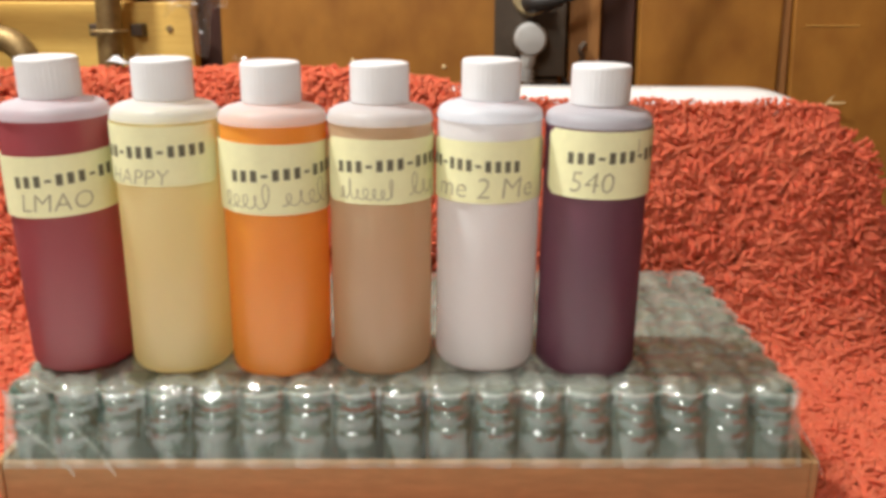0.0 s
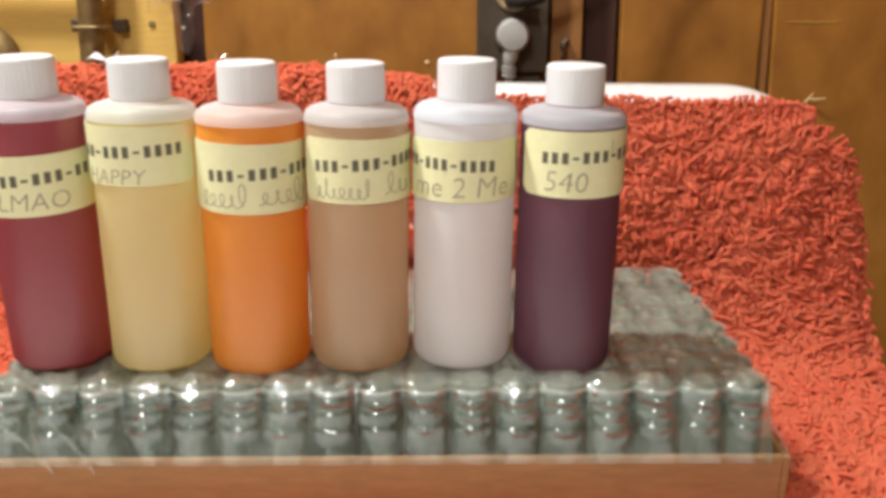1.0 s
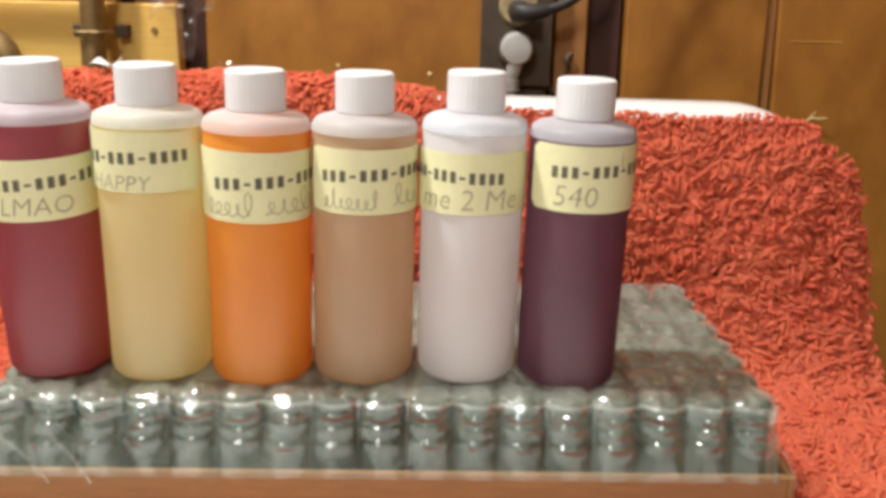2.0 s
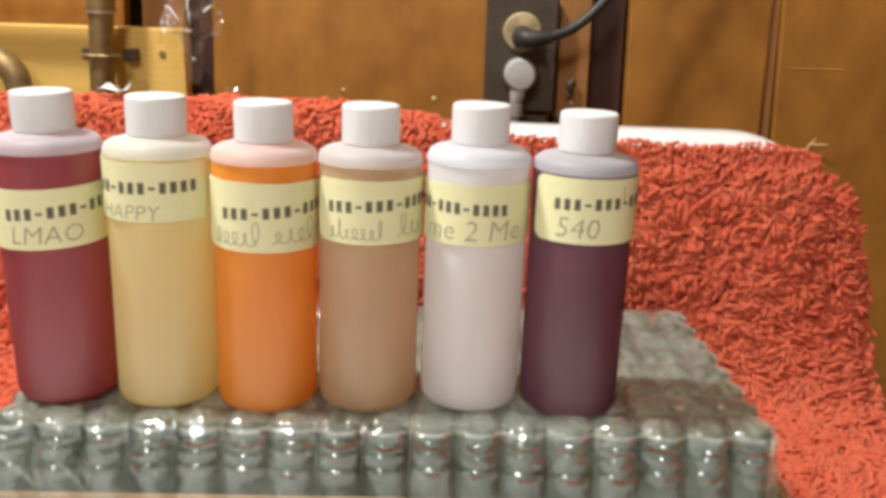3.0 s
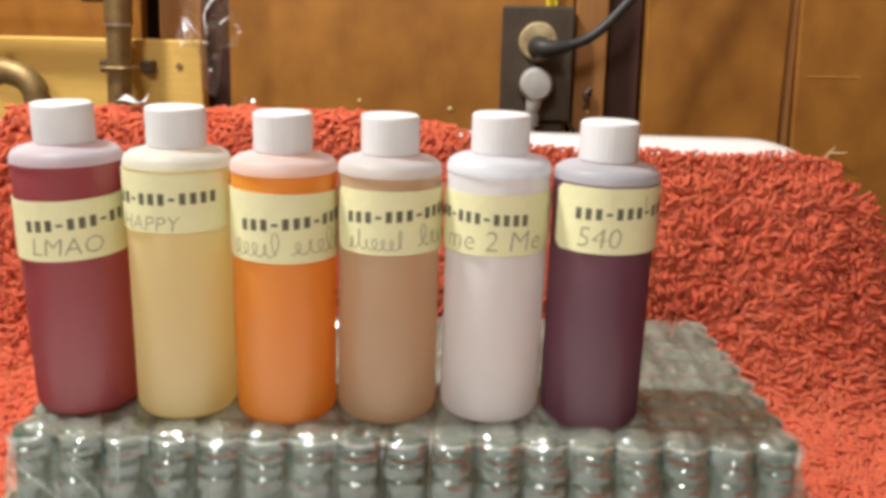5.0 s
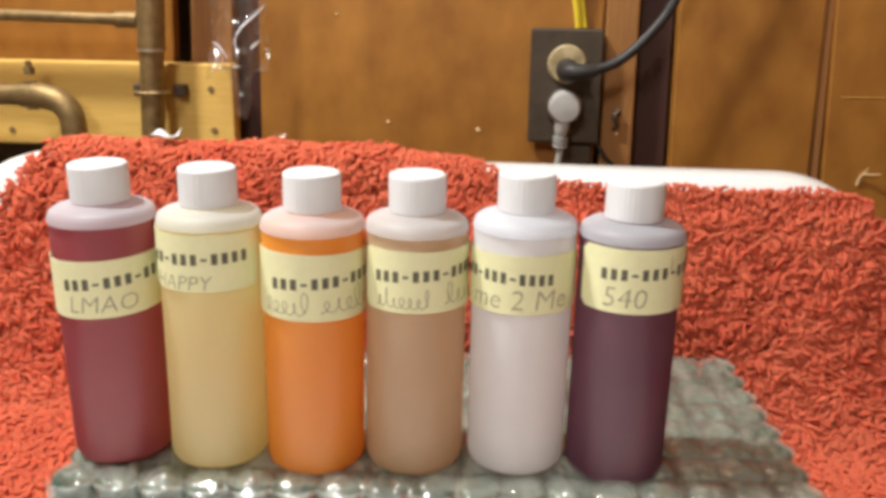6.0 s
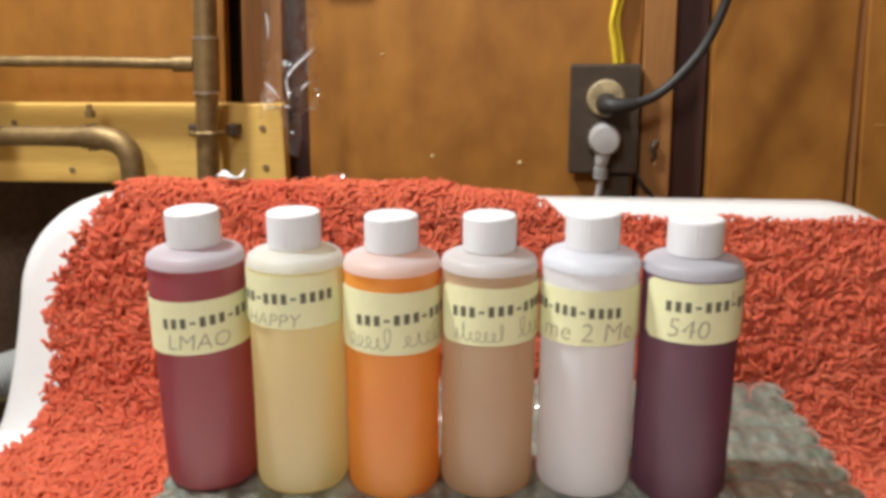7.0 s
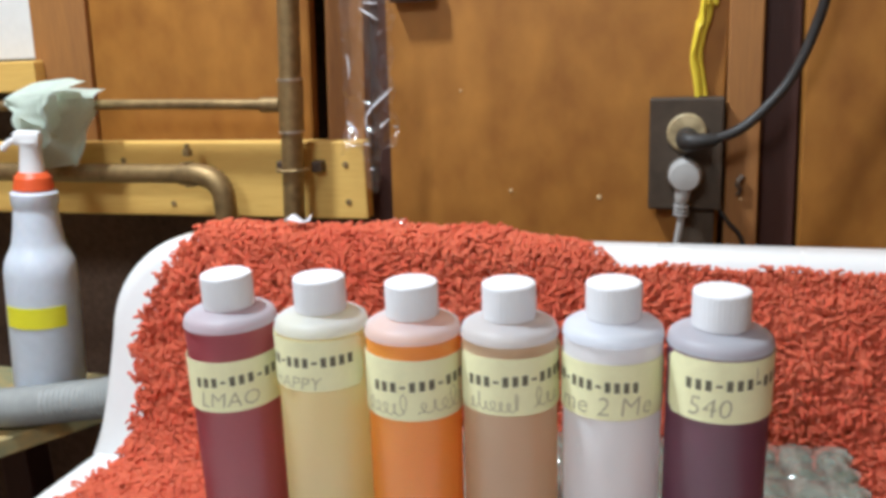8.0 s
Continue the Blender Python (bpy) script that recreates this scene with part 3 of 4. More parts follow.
def pile_mesh():
    """Thousands of short bent chenille strands."""
    rng = np.random.default_rng(7)
    inv = TRAY_AT.inverted()
    verts, faces = [], []
    sides, rings = 4, 5
    step = 0.0023
    for i in range(int(0.76 / step)):
        for j in range(int(RUG_S[-1] / step)):
            x = -0.34 + (i + rng.random()) * step
            s = (j + rng.random()) * step
            if not rug_covers(x, s):
                continue
            p, nrm = rug_point(x, s)
            q = inv @ p
            if p.z < -0.05 and abs(q.x) < TRAY_W / 2 - 0.004 and abs(q.y) < TRAY_D / 2 - 0.004:
                continue
            side = Vector((1, 0, 0))
            run = nrm.cross(side)
            a = noise.noise(Vector((x * 75, s * 75, 2))) * 4.5 + rng.normal() * 0.8
            fall = -0.35 if nrm.y < -0.5 else 0.0
            tang = side * math.cos(a) + run * (math.sin(a)) - run * fall * 1.0
            if nrm.y < -0.5:
                tang = tang + Vector((0, 0, -0.5))
            if tang.length > 1e-4:
                tang.normalize()
            lay = 0.6 + 0.5 * rng.random()
            length = 0.0108 + 0.004 * rng.random() + 0.0065 * noise.noise(Vector((x * 85, s * 85, 8))) + 0.004 * noise.noise(Vector((x * 24, s * 24, 5)))
            rad = 0.0011 + 0.0006 * rng.random()
            if p.z > 0.1 or x < -0.285:
                length *= 0.8
            if x > 0.0 and p.z > 0.085 or x > 0.37:  # short at the hems
                length *= 0.55
                tang = (tang * 0.6 + Vector((-0.4, -0.3, -0.8))).normalized()
            d0 = (nrm * 0.75 + tang * 0.5 * lay).normalized()
            d1 = (nrm * 0.1 + tang * lay).normalized()
            curl = nrm.cross(tang) * (0.9 * rng.normal())
            c = p.copy()
            base = len(verts)
            for k in range(rings):
                t = k / (rings - 1)
                d = (d0 * (1 - t) + d1 * t + curl * math.sin(math.pi * t)).normalized()
                c = c + d * (length / rings)
                u = d.cross(Vector((0.3, 0.5, 0.81))).normalized()
                w = d.cross(u)
                r = rad * (0.85, 1.05, 1.15, 1.1, 0.95)[k]
                for m in range(sides):
                    an = 2 * math.pi * m / sides + k * 0.5
                    q = r * (0.8 + 0.4 * rng.random())  # fluffy, uneven yarn
                    verts.append(c + u * (q * math.cos(an)) + w * (q * math.sin(an)))
            verts.append(c + d1 * rad * 0.7)
            tip = len(verts) - 1
            for k in range(rings - 1):
                for m in range(sides):
                    a0, a1 = base + k * sides + m, base + k * sides + (m + 1) % sides
                    faces.append((a0, a1, a1 + sides, a0 + sides))
            for m in range(sides):
                faces.append((base + (rings - 1) * sides + m, base + (rings - 1) * sides + (m + 1) % sides, tip))
    me = bpy.data.meshes.new("pile")
    me.from_pydata([v[:] for v in verts], [], faces)
    me.polygons.foreach_set("use_smooth", [True] * len(me.polygons))
    me.materials.append(PILE)
    return me


pile = new("nap", pile_mesh())
pile.parent = rug
tagged(pile, "dense bent red chenille nap", kind="stuff")

# ---------------------------------------------------------------- tray of vials
tray = thing("cardboard_tray", "shallow brown cardboard tray holding wrapped glass vials", "tray", TRAY_AT)
HW, HD, TB, TT = TRAY_W / 2, TRAY_D / 2, -0.068, -0.036
part("tray_bottom", box(-HW, HW, -HD, HD, TB, TB + 0.003, 0.0008), CARD, tray)
part("front_wall", box(-HW, HW + 0.0044, -HD - 0.004, -HD, TB, TT, 0.001), CARD, tray)
part("back_wall", box(-HW, HW + 0.0044, HD, HD + 0.004, TB, TT, 0.001), CARD, tray)
part("end_wall", box(-HW - 0.004, -HW - 0.0005, -HD - 0.004, HD + 0.004, TB, TT, 0.001), CARD, tray)
part("end_wall", box(HW + 0.0045, HW + 0.0085, -HD - 0.004, HD + 0.004, TB, TT, 0.001), CARD, tray)

PITCH = 0.0231
vial = thing("glass_vial", "small clear greenish glass vial packed in the tray", "vial", group="vials in the tray")
part("body", lathe([(0.0085, -0.0645), (0.0105, -0.0625), (0.0108, -0.0275), (0.0097, -0.0255), (0.0107, -0.0235), (0.0107, -0.0195), (0.0098, -0.0175), (0.0108, -0.0155), (0.0108, -0.0125), (0.0103, -0.0112), (0.0108, -0.0098), (0.0108, -0.006), (0.0104, -0.0022), (0.0094, -0.0006), (0.0078, -0.001), (0.003, -0.0018)], 20), GLASS, vial, smooth=True)
COLS, ROWS_N, PITCH_Y = 17, 8, 0.0225
rng = random.Random(3)
first = True
for r in range(ROWS_N):
    for c in range(COLS):
        m = TRAY_AT @ pose(-HW + 0.0125 + c * PITCH + rng.uniform(-.0006, .0006), -HD + 0.0125 + r * PITCH_Y + rng.uniform(-.0006, .0006), -0.0006 - rng.random() * 0.0008, 0, 0, rng.uniform(0, 360))
        if first:
            vial.matrix_basis = m
            first = False
        else:
            copy_thing(vial, m)

wrap = thing("shrink_wrap", "wrinkled clear shrink wrap stretched over the vials and tray", "plastic wrap", TRAY_AT)


def wrap_place(u, v):
    gx, gy, down = HW - 0.0012, HD + 0.0012, 0.038
    lx, ly = 2 * gx + 2 * down, 2 * gy + 2 * down
    a, b = u * lx - down, v * ly - down

    def fold(q, size):
        if q < 0:
            return 0.0, q
        if q > size:
            return size, size - q
        return q, 0.0

    x, zx = fold(a, 2 * gx)
    y, zy = fold(b, 2 * gy)
    x, y, z = x - gx, y - gy, min(zx, zy)
    cx, cy = ((x + HW - 0.0125) / PITCH) % 1 - 0.5, ((y + HD - 0.0125) / PITCH_Y) % 1 - 0.5
    dip = (1 - abs(cx) * 2) ** 2  # deepest between two vials
    dipy = (1 - abs(cy) * 2) ** 2
    out_x, out_y = max(0, 1 - (gx - abs(x)) / 0.02), max(0, 1 - (gy - abs(y)) / 0.018)
    if zx == 0 and zy == 0:
        z = 0.0024 - 0.0032 * max(dip, dipy)
        edge = min(gx - abs(x), gy - abs(y))
        z -= 0.0035 * max(0, 1 - edge / 0.006) ** 2
    hug = max(0, min(1, (0.040 + z) / 0.03))  # tight on the vials, slack down at the tray
    hug_x = max(hug, 0.8)
    one = math.floor((x + HW) / PITCH)
    ridge = sum(0.0013 * math.exp(-((z - zc - 0.0012 * math.sin(one * k)) / (0.0008 if z > zc + 0.0012 * math.sin(one * k) else 0.0032)) ** 2) for k, zc in ((3.7, -0.0068), (2.3, -0.0125), (5.1, -0.0205)))
    if zy < 0 and zx == 0:
        ridge *= (1 - dip) ** 2
    else:
        ridge = 0.0
    sx, sy = math.copysign(1, x), math.copysign(1, y)
    if zy >= 0 or zx < 0:
        x -= sx * 0.0075 * dipy * out_x * hug_x
    if zx >= 0 or zy < 0:
        y -= sy * (0.0058 * dip * out_y * hug - ridge)
    if zx < 0:
        x += sx * 0.0042 * (1 - hug_x)
    if zy < 0:
        y += sy * 0.0052 * (1 - hug)
    w = noise.noise(Vector((x * 90, y * 90, z * 60))) * 0.0012 + noise.noise(Vector((x * 150 + y * 105, y * 45 - x * 30, z * 40))) * 0.0011
    if zx == 0 and zy == 0:  # long slanting wrinkles over the tops
        w += 0.0026 * max(0, noise.noise(Vector((x * 170 + y * 70, y * 22 - x * 9, 3.0)))) 
    return (x + w * 0.4, y + (w * 0.6 if zy < 0 else 0), z + (abs(w) if zy == 0 and zx == 0 else 0))


sheet = part("sheet", grid(340, 520, wrap_place), WRAP, wrap, smooth=True)
sheet.data.materials.append(CRUMPLED)  # the film over the tops is crumpled and hazier than the stretched sides
for f in sheet.data.polygons:
    if f.center.z > -0.001:
        f.material_index = 1
for n, (x, ang, ln) in enumerate(((-0.185, 60, 0.05), (-0.16, 64, 0.04), (0.19, 115, 0.03))):
    part("crease", tube([(x, -HD - 0.0075, -0.012), (x + ln * .3, -HD - 0.0082, -0.026), (x + ln * .5, -HD - 0.0088, -0.04)], 0.0005, 5, 5), WRAP, wrap)

# ---------------------------------------------------------------- six bottles
RB = 0.026
BODY = [(0.0222, 0.0), (0.0242, 0.0007), (0.0253, 0.0022), (RB, 0.005), (RB, 0.06), (RB, 0.1268), (0.02565, 0.1293), (0.0248, 0.1315), (0.0225, 0.1331), (0.0175, 0.1345), (0.0135, 0.1353), (0.0128, 0.136), (0.0128, 0.142)]


def liquid_profile(level):
    g = 0.0006
    pts = [(r - g, z + g) for r, z in BODY if z < level]
    return pts + [(pts[-1][0] - 0.0002, level)]


def on_bottle(x, z, r):
    """The place on the bottle's front for arc length x from its middle and height z."""
    a = x / RB
    return (r * math.sin(a), -r * math.cos(a), z)


def curved_patch(x0, x1, z0, z1, r, tilt=0.0, corner=0.0, thick=0.0003, nu=24):
    bm = bmesh.new()
    cols = []
    for i in range(nu + 1):
        t = i / nu
        x = x0 + (x1 - x0) * t
        cut = corner * (1 - min(1, min(t, 1 - t) * nu * abs(x1 - x0) / nu / max(corner, 1e-6))) ** 2 if corner else 0
        cols.append([[bm.verts.new(on_bottle(x, z + tilt * x, r + k)) for z in (z0 + cut, z1 - cut)] for k in (0, thick)])
    for p, q in zip(cols, cols[1:]):
        bm.faces.new((p[1][0], q[1][0], q[1][1], p[1][1]))
        bm.faces.new((p[0][1], q[0][1], q[0][0], p[0][0]))
        bm.faces.new((p[0][0], q[0][0], q[1][0], p[1][0]))
        bm.faces.new((p[1][1], q[1][1], q[0][1], p[0][1]))
    for p in (cols[0], cols[-1]):
        bm.faces.new((p[0][0], p[1][0], p[1][1], p[0][1]))
    return bm


def bars(runs, r, tilt):
    """Plain bars for writing: runs of (x0, x1, z0, z1) on the bottle's round wall."""
    bm = bmesh.new()
    for x0, x1, z0, z1 in runs:
        n = max(1, int((x1 - x0) / 0.002))
        prev = None
        for i in range(n + 1):
            x = x0 + (x1 - x0) * i / n
            col = [bm.verts.new(on_bottle(x, z + tilt * x, r)) for z in (z0, z1)]
            if prev:
                bm.faces.new((prev[0], col[0], col[1], prev[1]))
            prev = col
    return bm


def strokes(line, r, tilt, width=0.0006):
    """One thin pencil line on the round wall, through the points (x, z)."""
    bm = bmesh.new()
    prev = None
    for i, (x, z) in enumerate(line):
        (xa, za), (xb, zb) = line[max(i - 1, 0)], line[min(i + 1, len(line) - 1)]
        dx, dz = xb - xa, zb - za
        d = math.hypot(dx, dz) or 1
        ox, oz = -dz / d * width / 2, dx / d * width / 2
        pair = [bm.verts.new(on_bottle(x + ox, z + oz + tilt * x, r)), bm.verts.new(on_bottle(x - ox, z - oz + tilt * x, r))]
        if prev:
            bm.faces.new((prev[0], pair[0], pair[1], prev[1]))
        prev = pair
    return bm


def lettering(text, x0, z0, size, r, tilt, slant=0.0):
    """Words in the built-in font, bent round the bottle: one bmesh for each letter."""
    cu = bpy.data.curves.new("words", "FONT")
    cu.body, cu.size, cu.offset, cu.resolution_u = text, size, -size * 0.012, 2
    ob = bpy.data.objects.new("words", cu)
    scene.collection.objects.link(ob)
    me = bpy.data.meshes.new_from_object(ob.evaluated_get(bpy.context.evaluated_depsgraph_get()))
    bpy.data.objects.remove(ob)
    bpy.data.curves.remove(cu)
    bm = bmesh.new()
    bm.from_mesh(me)
    bpy.data.meshes.remove(me)
    out, left = [], set(bm.faces)
    while left:
        todo, isle = [left.pop()], []
        while todo:
            f = todo.pop()
            isle.append(f)
            for e in f.edges:
                for g in e.link_faces:
                    if g in left:
                        left.remove(g)
                        todo.append(g)
        one, made = bmesh.new(), {}
        for f in isle:
            for v in f.verts:
                if v not in made:
                    x, z = x0 + v.co.x + slant * v.co.y, z0 + v.co.y
                    made[v] = one.verts.new(on_bottle(x, z + tilt * x, r))
            one.faces.new([made[v] for v in f.verts])
        out.append(one)
    bm.free()
    return out


def number_bars(x0, x1, z0, z1):
    """A printed number as a row of plain bars: three groups with short dashes between them."""
    cells = "###-###-####"
    w = (x1 - x0) / len(cells)
    out = []
    for i, ch in enumerate(cells):
        a = x0 + i * w
        if ch == "#":
            out.append((a + w * 0.21, a + w * 0.79, z0 + 0.0007, z1 - 0.0009))
        else:
            out.append((a + w * 0.2, a + w * 0.8, z0 + (z1 - z0) * 0.38, z0 + (z1 - z0) * 0.56))
    return out


def scrawl(x0, x1, z0, z1, seed, n):
    """A run of joined pencil loops of uneven height, with no letters in it."""
    q = random.Random(seed)
    step = (x1 - x0) / n
    line = []
    for i in range(n):
        tall = q.choice((0.5, 0.55, 0.6, 1.0))
        wide = q.uniform(0.25, 0.6)
        for k in range(10):
            a = 2 * math.pi * k / 10
            line.append((x0 + step * (i + k / 10) + wide * step * math.sin(a), z0 + (z1 - z0) * tall * (0.5 - 0.5 * math.cos(a))))
    return line


def bottle(spec):
    b = thing("plastic_bottle", spec["label"], "bottle", spec["at"], group="bottles in the row")
    part("liquid", lathe(liquid_profile(spec["level"]), 40), spec["liquid"], b, spec["tone"], smooth=True)
    part("body", lathe(BODY[:6], 40), MILK, b, "milky see-through plastic wall", smooth=True)
    part("shoulder", lathe(BODY[5:], 40), SHOULDER, b, "thick milky plastic shoulder", smooth=True)
    cap = part("cap", lathe([(0.0128, 0.1355), (0.0141, 0.1357), (0.0143, 0.1364), (0.01425, 0.1372), (0.0143, 0.1376), (0.0143, 0.1527), (0.0139, 0.1539), (0.0128, 0.1545), (0.004, 0.1546)], 72, 36, 0.00012, (0.1375, 0.1532)), CAPWHITE, b, "white ribbed screw cap", smooth=False)
    lx0, lx1, lz0, lz1 = spec["paper"]
    paper = part("paper_label", curved_patch(lx0, lx1, lz0, lz1, RB + 0.0002, spec["tilt"], 0.003), LABEL, b, "pale yellow paper label with printed bars and pencil writing", smooth=True)
    nx0, nx1, nz0, nz1 = spec["number"]
    for run in number_bars(nx0, nx1, nz0, nz1):
        part("printed_bar", bars([run], RB + 0.00065, spec["num_tilt"]), INK, paper)
    for mark in spec["pencil"](RB + 0.00065, spec["tilt"]):
        part("pencil_mark", mark, PENCIL, paper, "grey pencil writing")
    if spec.get("tick"):
        part("pencil_tick", strokes([(0.0125, 0.1155), (0.0126, 0.119), (0.0124, 0.1225)], RB + 0.00065, 0), PENCIL, paper, "short pencil tick")
    return b


PLUM = liquid_mat("plum_red_liquid", (0.56, 0.145, 0.155), (0.48, 0.115, 0.155), 0.6)
STRAW = liquid_mat("straw_liquid", (0.98, 0.93, 0.58), (0.97, 0.9, 0.5), 0.66)
ORANGE = liquid_mat("orange_liquid", (1.0, 0.5, 0.085), (1.0, 0.44, 0.06), 0.5)
TEA = liquid_mat("pale_tea_liquid", (0.82, 0.66, 0.44), (0.76, 0.58, 0.37), 0.62)
CLOUD = liquid_mat("cloudy_white_liquid", (0.98, 0.98, 0.98), (0.97, 0.96, 0.97), 0.5)
WINE = liquid_mat("dark_wine_liquid", (0.3, 0.115, 0.16), (0.24, 0.09, 0.155), 0.55)


def stand(x, y, z, lean_x=0.0, lean_y=0.0):
    return pose(x, y, z, lean_x, lean_y, 12)



# arcs run from the middle of each front; the fronts face the room
SPECS = [
    dict(label="milky plastic bottle of plum-red liquid with white cap", tone="plum-red liquid", liquid=PLUM, level=0.1278, at=stand(-0.1064, -0.0045, 0.002, 0.6, -0.2),
         paper=(-0.05, 0.05, 0.082, 0.1112), tilt=0.03, number=(-0.0167, 0.043, 0.0963, 0.1033), num_tilt=0.08,
         pencil=lambda r, t: lettering("LMAO", -0.0145, 0.085, 0.0125, r, t, 0.12)),
    dict(label="milky plastic bottle of straw-yellow liquid with white cap", tone="straw-yellow liquid", liquid=STRAW, level=0.1278, at=stand(-0.0545, -0.002, 0.001, 0, 0.7),
         paper=(-0.05, 0.029, 0.0975, 0.1255), tilt=0.0, number=(-0.036, 0.0222, 0.1105, 0.1175), num_tilt=0.03,
         pencil=lambda r, t: lettering("HAPPY", -0.0285, 0.0985, 0.0105, r, t, 0.15)),
    dict(label="milky plastic bottle of bright orange liquid with white cap", tone="bright orange liquid", liquid=ORANGE, level=0.1278, at=stand(-0.0026, 0.0005, -0.0005, 0, 0.7),
         paper=(-0.039, 0.05, 0.0855, 0.119), tilt=-0.02, number=(-0.0215, 0.0395, 0.1012, 0.1082), num_tilt=0.05,
         pencil=lambda r, t: [strokes(scrawl(-0.026, -0.001, 0.0885, 0.1005, 5, 5), r, t), strokes(scrawl(0.004, 0.034, 0.09, 0.102, 6, 5), r, t)]),
    dict(label="milky plastic bottle of pale brown liquid with white cap", tone="pale tea-brown liquid", liquid=TEA, level=0.1278, at=stand(0.049, 0.008, -0.0012, 0, 0.6),
         paper=(-0.033, 0.05, 0.0902, 0.1212), tilt=0.0, number=(-0.0246, 0.0345, 0.1057, 0.1127), num_tilt=0.06,
         pencil=lambda r, t: [strokes(scrawl(-0.023, 0.005, 0.0927, 0.1027, 8, 7), r, t), strokes(scrawl(0.012, 0.03, 0.0942, 0.1052, 9, 3), r, t)]),
    dict(label="milky plastic bottle of cloudy white liquid with white cap", tone="cloudy white liquid", liquid=CLOUD, level=0.1278, at=stand(0.1028, 0.0115, 0.0004, 0, 0.6),
         paper=(-0.05, 0.031, 0.0893, 0.1188), tilt=0.02, number=(-0.0445, 0.0105, 0.1035, 0.1105), num_tilt=-0.02,
         pencil=lambda r, t: lettering("me 2 Me", -0.0335, 0.0918, 0.0145, r, t, 0.1)),
    dict(label="milky plastic bottle of dark wine-red liquid with white cap", tone="dark wine-red liquid", tick=True, liquid=WINE, level=0.1278, at=stand(0.1555, 0.0125, -0.002, 0, 0.6),
         paper=(-0.0345, 0.05, 0.0942, 0.126), tilt=0.0, number=(-0.0228, 0.0355, 0.1105, 0.1175), num_tilt=0.04,
         pencil=lambda r, t: lettering("540", -0.021, 0.0972, 0.0145, r, t, 0.1)),
]
for spec in SPECS:
    bottle(spec)

# ---------------------------------------------------------------- shelf, spray bottle, hose, rag
SHELF = -0.118


def shelf_top():
    """A board whose free end is cut askew."""
    bm = box(-1.2, -0.447, 0.16, 0.43, SHELF - 0.02, SHELF, 0.002)
    for v in bm.verts:
        if v.co.x > -0.8:
            v.co.x -= 0.9 * max(0.0, 0.33 - v.co.y)
    return bm


shelf = thing("side_shelf", "stained wooden side shelf beside the washing machine", "shelf")
part("board", shelf_top(), MOTTLED, shelf, "mottled green and tan stained top")
part("front_panel", box(-1.19, -0.63, 0.17, 0.42, SHELF - 0.05, SHELF - 0.021, 0.002), DARKWOOD, shelf)
for x in (-1.15, -0.66):
    for y in (0.2, 0.39):
        part("leg", box(x - 0.02, x + 0.02, y - 0.02, y + 0.02, R["z0"], SHELF - 0.0505, 0.002), DARKWOOD, shelf)

spray = thing("spray_bottle", "cloudy plastic spray bottle with an orange-red collar", "spray bottle", pose(-0.549, 0.33, SHELF, 0, 4, 20) @ Matrix.Diagonal((1, 1, 1.055, 1)))
part("body", lathe([(0.033, 0), (0.035, 0.0034), (0.0375, 0.0103), (0.0375, 0.15), (0.0372, 0.157), (0.0358, 0.165), (0.0328, 0.173), (0.029, 0.1795), (0.0268, 0.186), (0.0245, 0.2), (0.0225, 0.218), (0.0218, 0.2225), (0.0236, 0.2255), (0.0236, 0.237), (0.018, 0.2399)], 40), SPRAY, spray, smooth=True)
part("tag", curved_patch(-0.024, 0.023, 0.102, 0.124, RB), YELLOWTAG, spray, "bright yellow tape tag").matrix_basis = Matrix.Diagonal((1.465, 1.465, 1, 1)) @ pose(0, 0, 0.0, 0, 0, 4)
part("collar", lathe([(0.019, 0.2399), (0.0205, 0.2412), (0.0185, 0.2528), (0.014, 0.258)], 30, 15, 0.0005, (0.28, 0.2546)), REDPLASTIC, spray, "orange-red screw collar")
part("head", lathe([(0.013, 0.258), (0.012, 0.2666), (0.0105, 0.2838), (0.012, 0.2881)], 16), SPRAYWHITE, spray, smooth=True)
part("nozzle_block", box(-0.016, 0.012, -0.008, 0.008, 0.2845, 0.299, 0.004), SPRAYWHITE, spray, smooth=True)
part("trigger", tube([(-0.012, 0, 0.291), (-0.021, 0, 0.287), (-0.029, 0, 0.28)], 0.0035, 8, 4), SPRAYWHITE, spray, smooth=True)

hose = thing("corrugated_hose", "grey corrugated drain hose lying beside the washer", "hose")
part("hose", tube([(-1.1, 0.24, -0.096), (-0.85, 0.25, -0.096), (-0.6, 0.27, -0.0955), (-0.46, 0.29, -0.082), (-0.405, 0.315, -0.085), (-0.37, 0.34, -0.2), (-0.36, 0.35, -0.8)], 0.021, 20, 40, wave=0.03), HOSE, hose, smooth=True)

rag = thing("cleaning_rag", "pale green cloth rag hung over the thin pipe", "rag")


def rag_place(u, v):
    """The hanging cloth: v runs from its roll over the pipe down to the hem, which narrows."""
    left = np.interp(v, (0, 0.25, 0.5, 1), (-0.622, -0.582, -0.568, -0.56))
    right = np.interp(v, (0, 0.3, 0.6, 1), (-0.488, -0.497, -0.508, -0.518))
    top = np.interp(u, (0, 0.35, 0.6, 1), (0.231, 0.2475, 0.242, 0.2385))
    hem = np.interp(u, (0, 0.5, 1), (0.158, 0.152, 0.15))
    x = left + (right - left) * u + 0.003 * math.sin(v * 9 + u * 6)
    over = max(0, 1 - v / 0.14)
    fold = 0.013 * math.sin(u * 10 + v * 3.5) * min(1, v * 3) + 0.012 * noise.noise(Vector((u * 4, v * 4, 1.5)))
    y = PY - 0.02 - 0.012 * (1 - over) + 0.03 * over - fold * (1 - over) + 0.02 * max(0, u - 0.66) * 3 * (1 - over)
    return (x, y, top + (hem - top) * v - 0.006 * over * over)


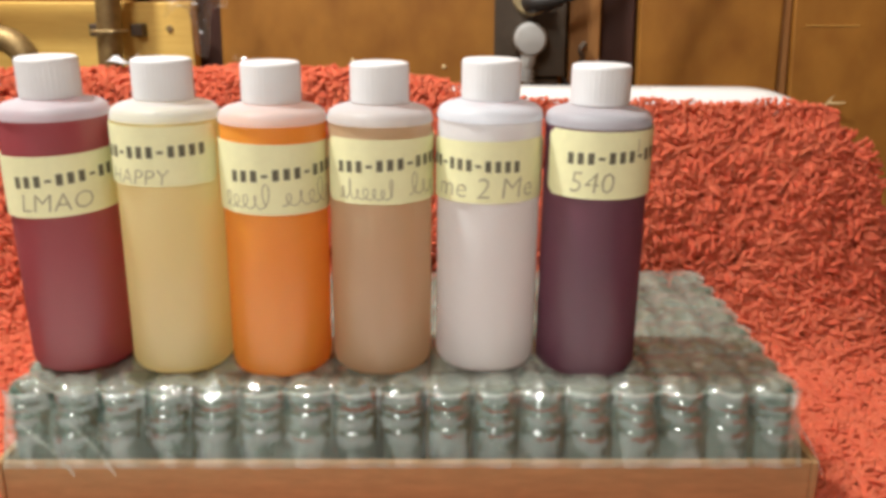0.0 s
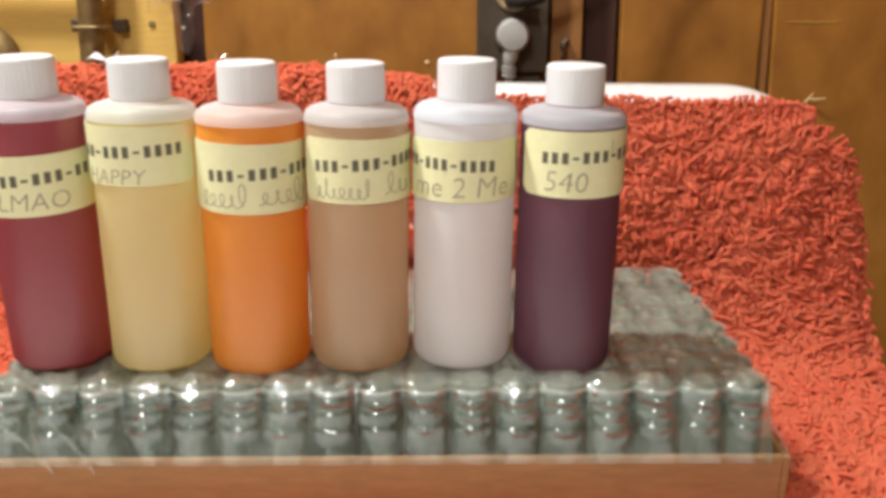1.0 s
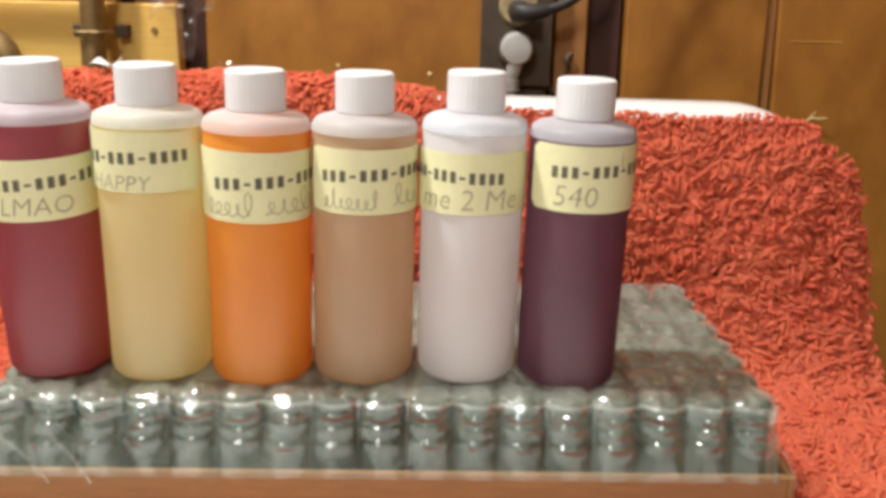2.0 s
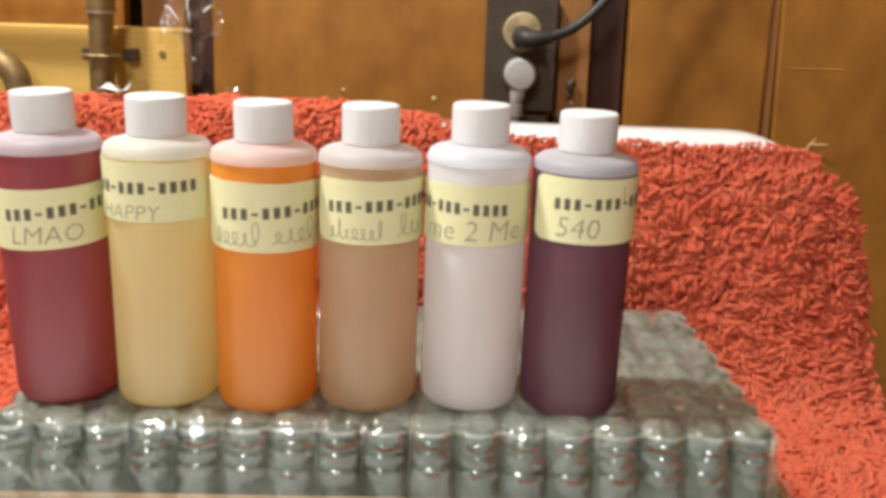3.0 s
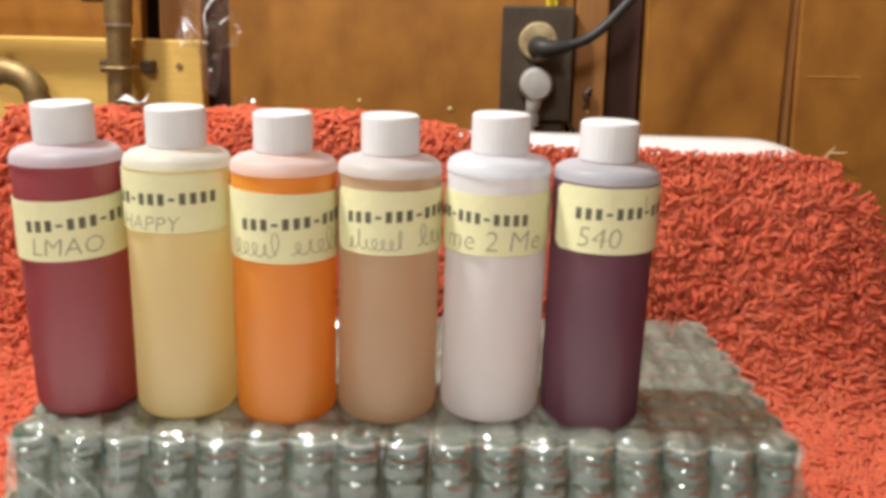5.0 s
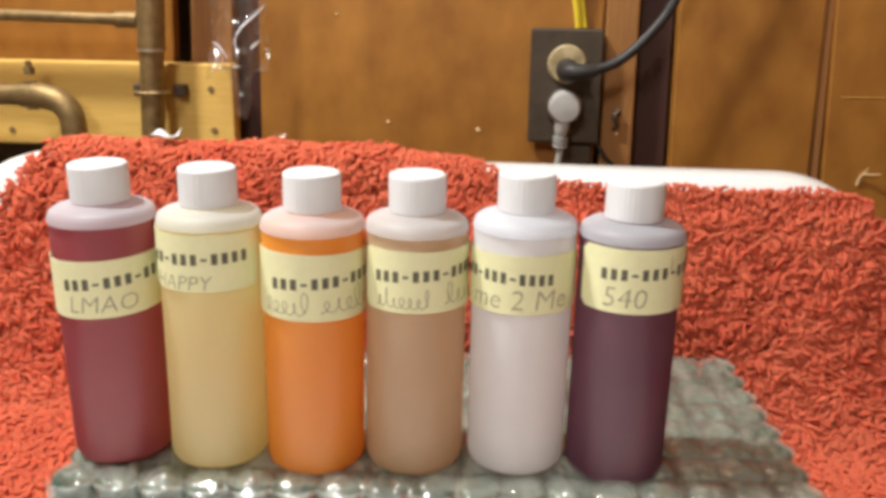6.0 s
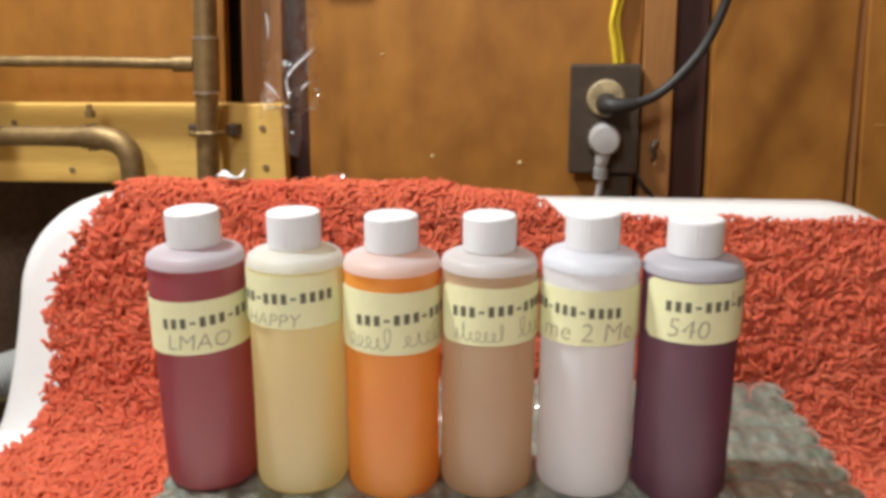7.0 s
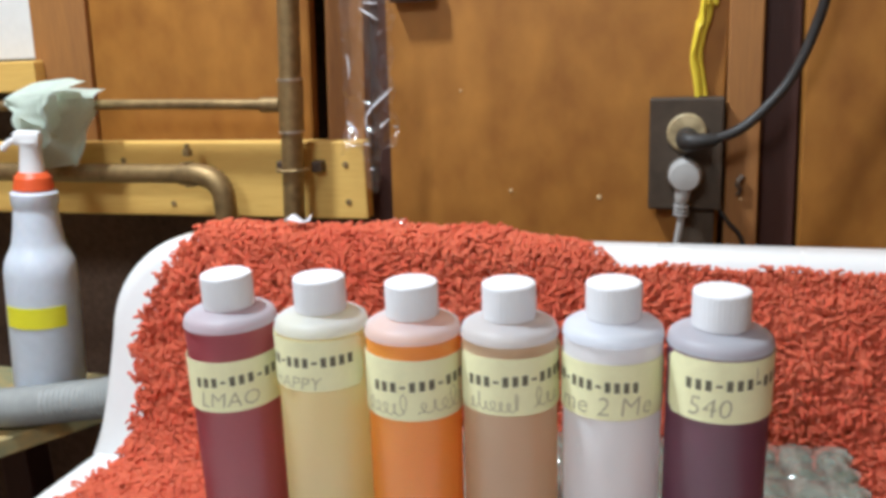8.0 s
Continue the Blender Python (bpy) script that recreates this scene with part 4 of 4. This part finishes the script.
def flap_place(u, v):
    """The corner folded forward over the hanging cloth, narrowing to a tip."""
    w = 0.5 - (0.5 - u) * (1 - 0.88 * v)
    x = -0.573 + 0.09 * w + 0.012 * v
    z = 0.2435 + 0.006 * math.sin(u * 3) - (0.064 * v) * (0.45 + 0.55 * math.sin(math.pi * min(1, 0.18 + u * 0.75))) - 0.006 * (1 - u) * (1 - v)
    bulge = 0.012 * math.sin(math.pi * v) + 0.008 * math.sin(u * 8 + v * 3) + 0.006 * noise.noise(Vector((u * 5, v * 5, 4)))
    return (x, PY - 0.05 - bulge + 0.028 * max(0, 1 - v / 0.2), z)


for name, place, label in (("cloth", rag_place, ""), ("folded_flap", flap_place, "corner folded forward over the cloth")):
    bm = grid(40, 40, place)
    bmesh.ops.solidify(bm, geom=bm.faces[:], thickness=0.0018)
    part(name, bm, RAG, rag, label, smooth=True)

# clear scraps of film lying on the rug
def scrap(x, s, size, seed):
    q = random.Random(seed)
    p, nrm = rug_point(x, s)
    t = thing("film_scrap", "tiny crumpled clear film scrap on the rug", "film scrap", group="film scraps")
    t.location = p + nrm * 0.0155
    pts = [[Vector((i - 1, 0, j - 1)) * size + Vector((q.uniform(-1, 1), q.uniform(-1, 1), q.uniform(-1, 1))) * size * 0.5 for j in range(3)] for i in range(3)]
    b2 = grid(2, 2, lambda u, v: pts[round(u * 2)][round(v * 2)])
    part("sheet", b2, FILM, t)


q = random.Random(11)
top = RUG_S[-1]
for k in range(34):
    x = q.uniform(-0.27, 0.37)
    s = top - q.uniform(0.01, 0.20)
    if rug_covers(x, s):
        scrap(x, s, q.uniform(0.001, 0.0024), k)
white_scrap = thing("film_scrap", "folded white film scrap lying on the rug's top edge", "film scrap", pose(-0.172, 0.224, 0.133))
part("sheet", grid(10, 4, lambda u, v: (0.024 * (u - 0.5), 0.008 * (v - 0.5), 0.0025 * math.sin(7 * u) * (0.4 + v) + 0.004 * v * u)), CREASE, white_scrap, smooth=True)

# unseen ceiling lamps added for the corner's light; the second is only fill
for x, y, rad in ((-0.52, -0.02, 0.09), (-0.35, -1.35, 0.3)):
    lampo = thing("ceiling_lamp", "round white glowing ceiling lamp, added out of view", "lamp", pose(x, y, 0))
    part("base", lathe([(rad, 1.40), (rad, 1.449)], 32), ENAMEL, lampo, smooth=True)
    part("diffuser", lathe([(rad * 0.5, 1.375), (rad * 0.8, 1.381), (rad * 0.95, 1.392), (rad * 0.97, 1.3995)], 32), LAMPGLASS, lampo, "glowing frosted glass", smooth=True)
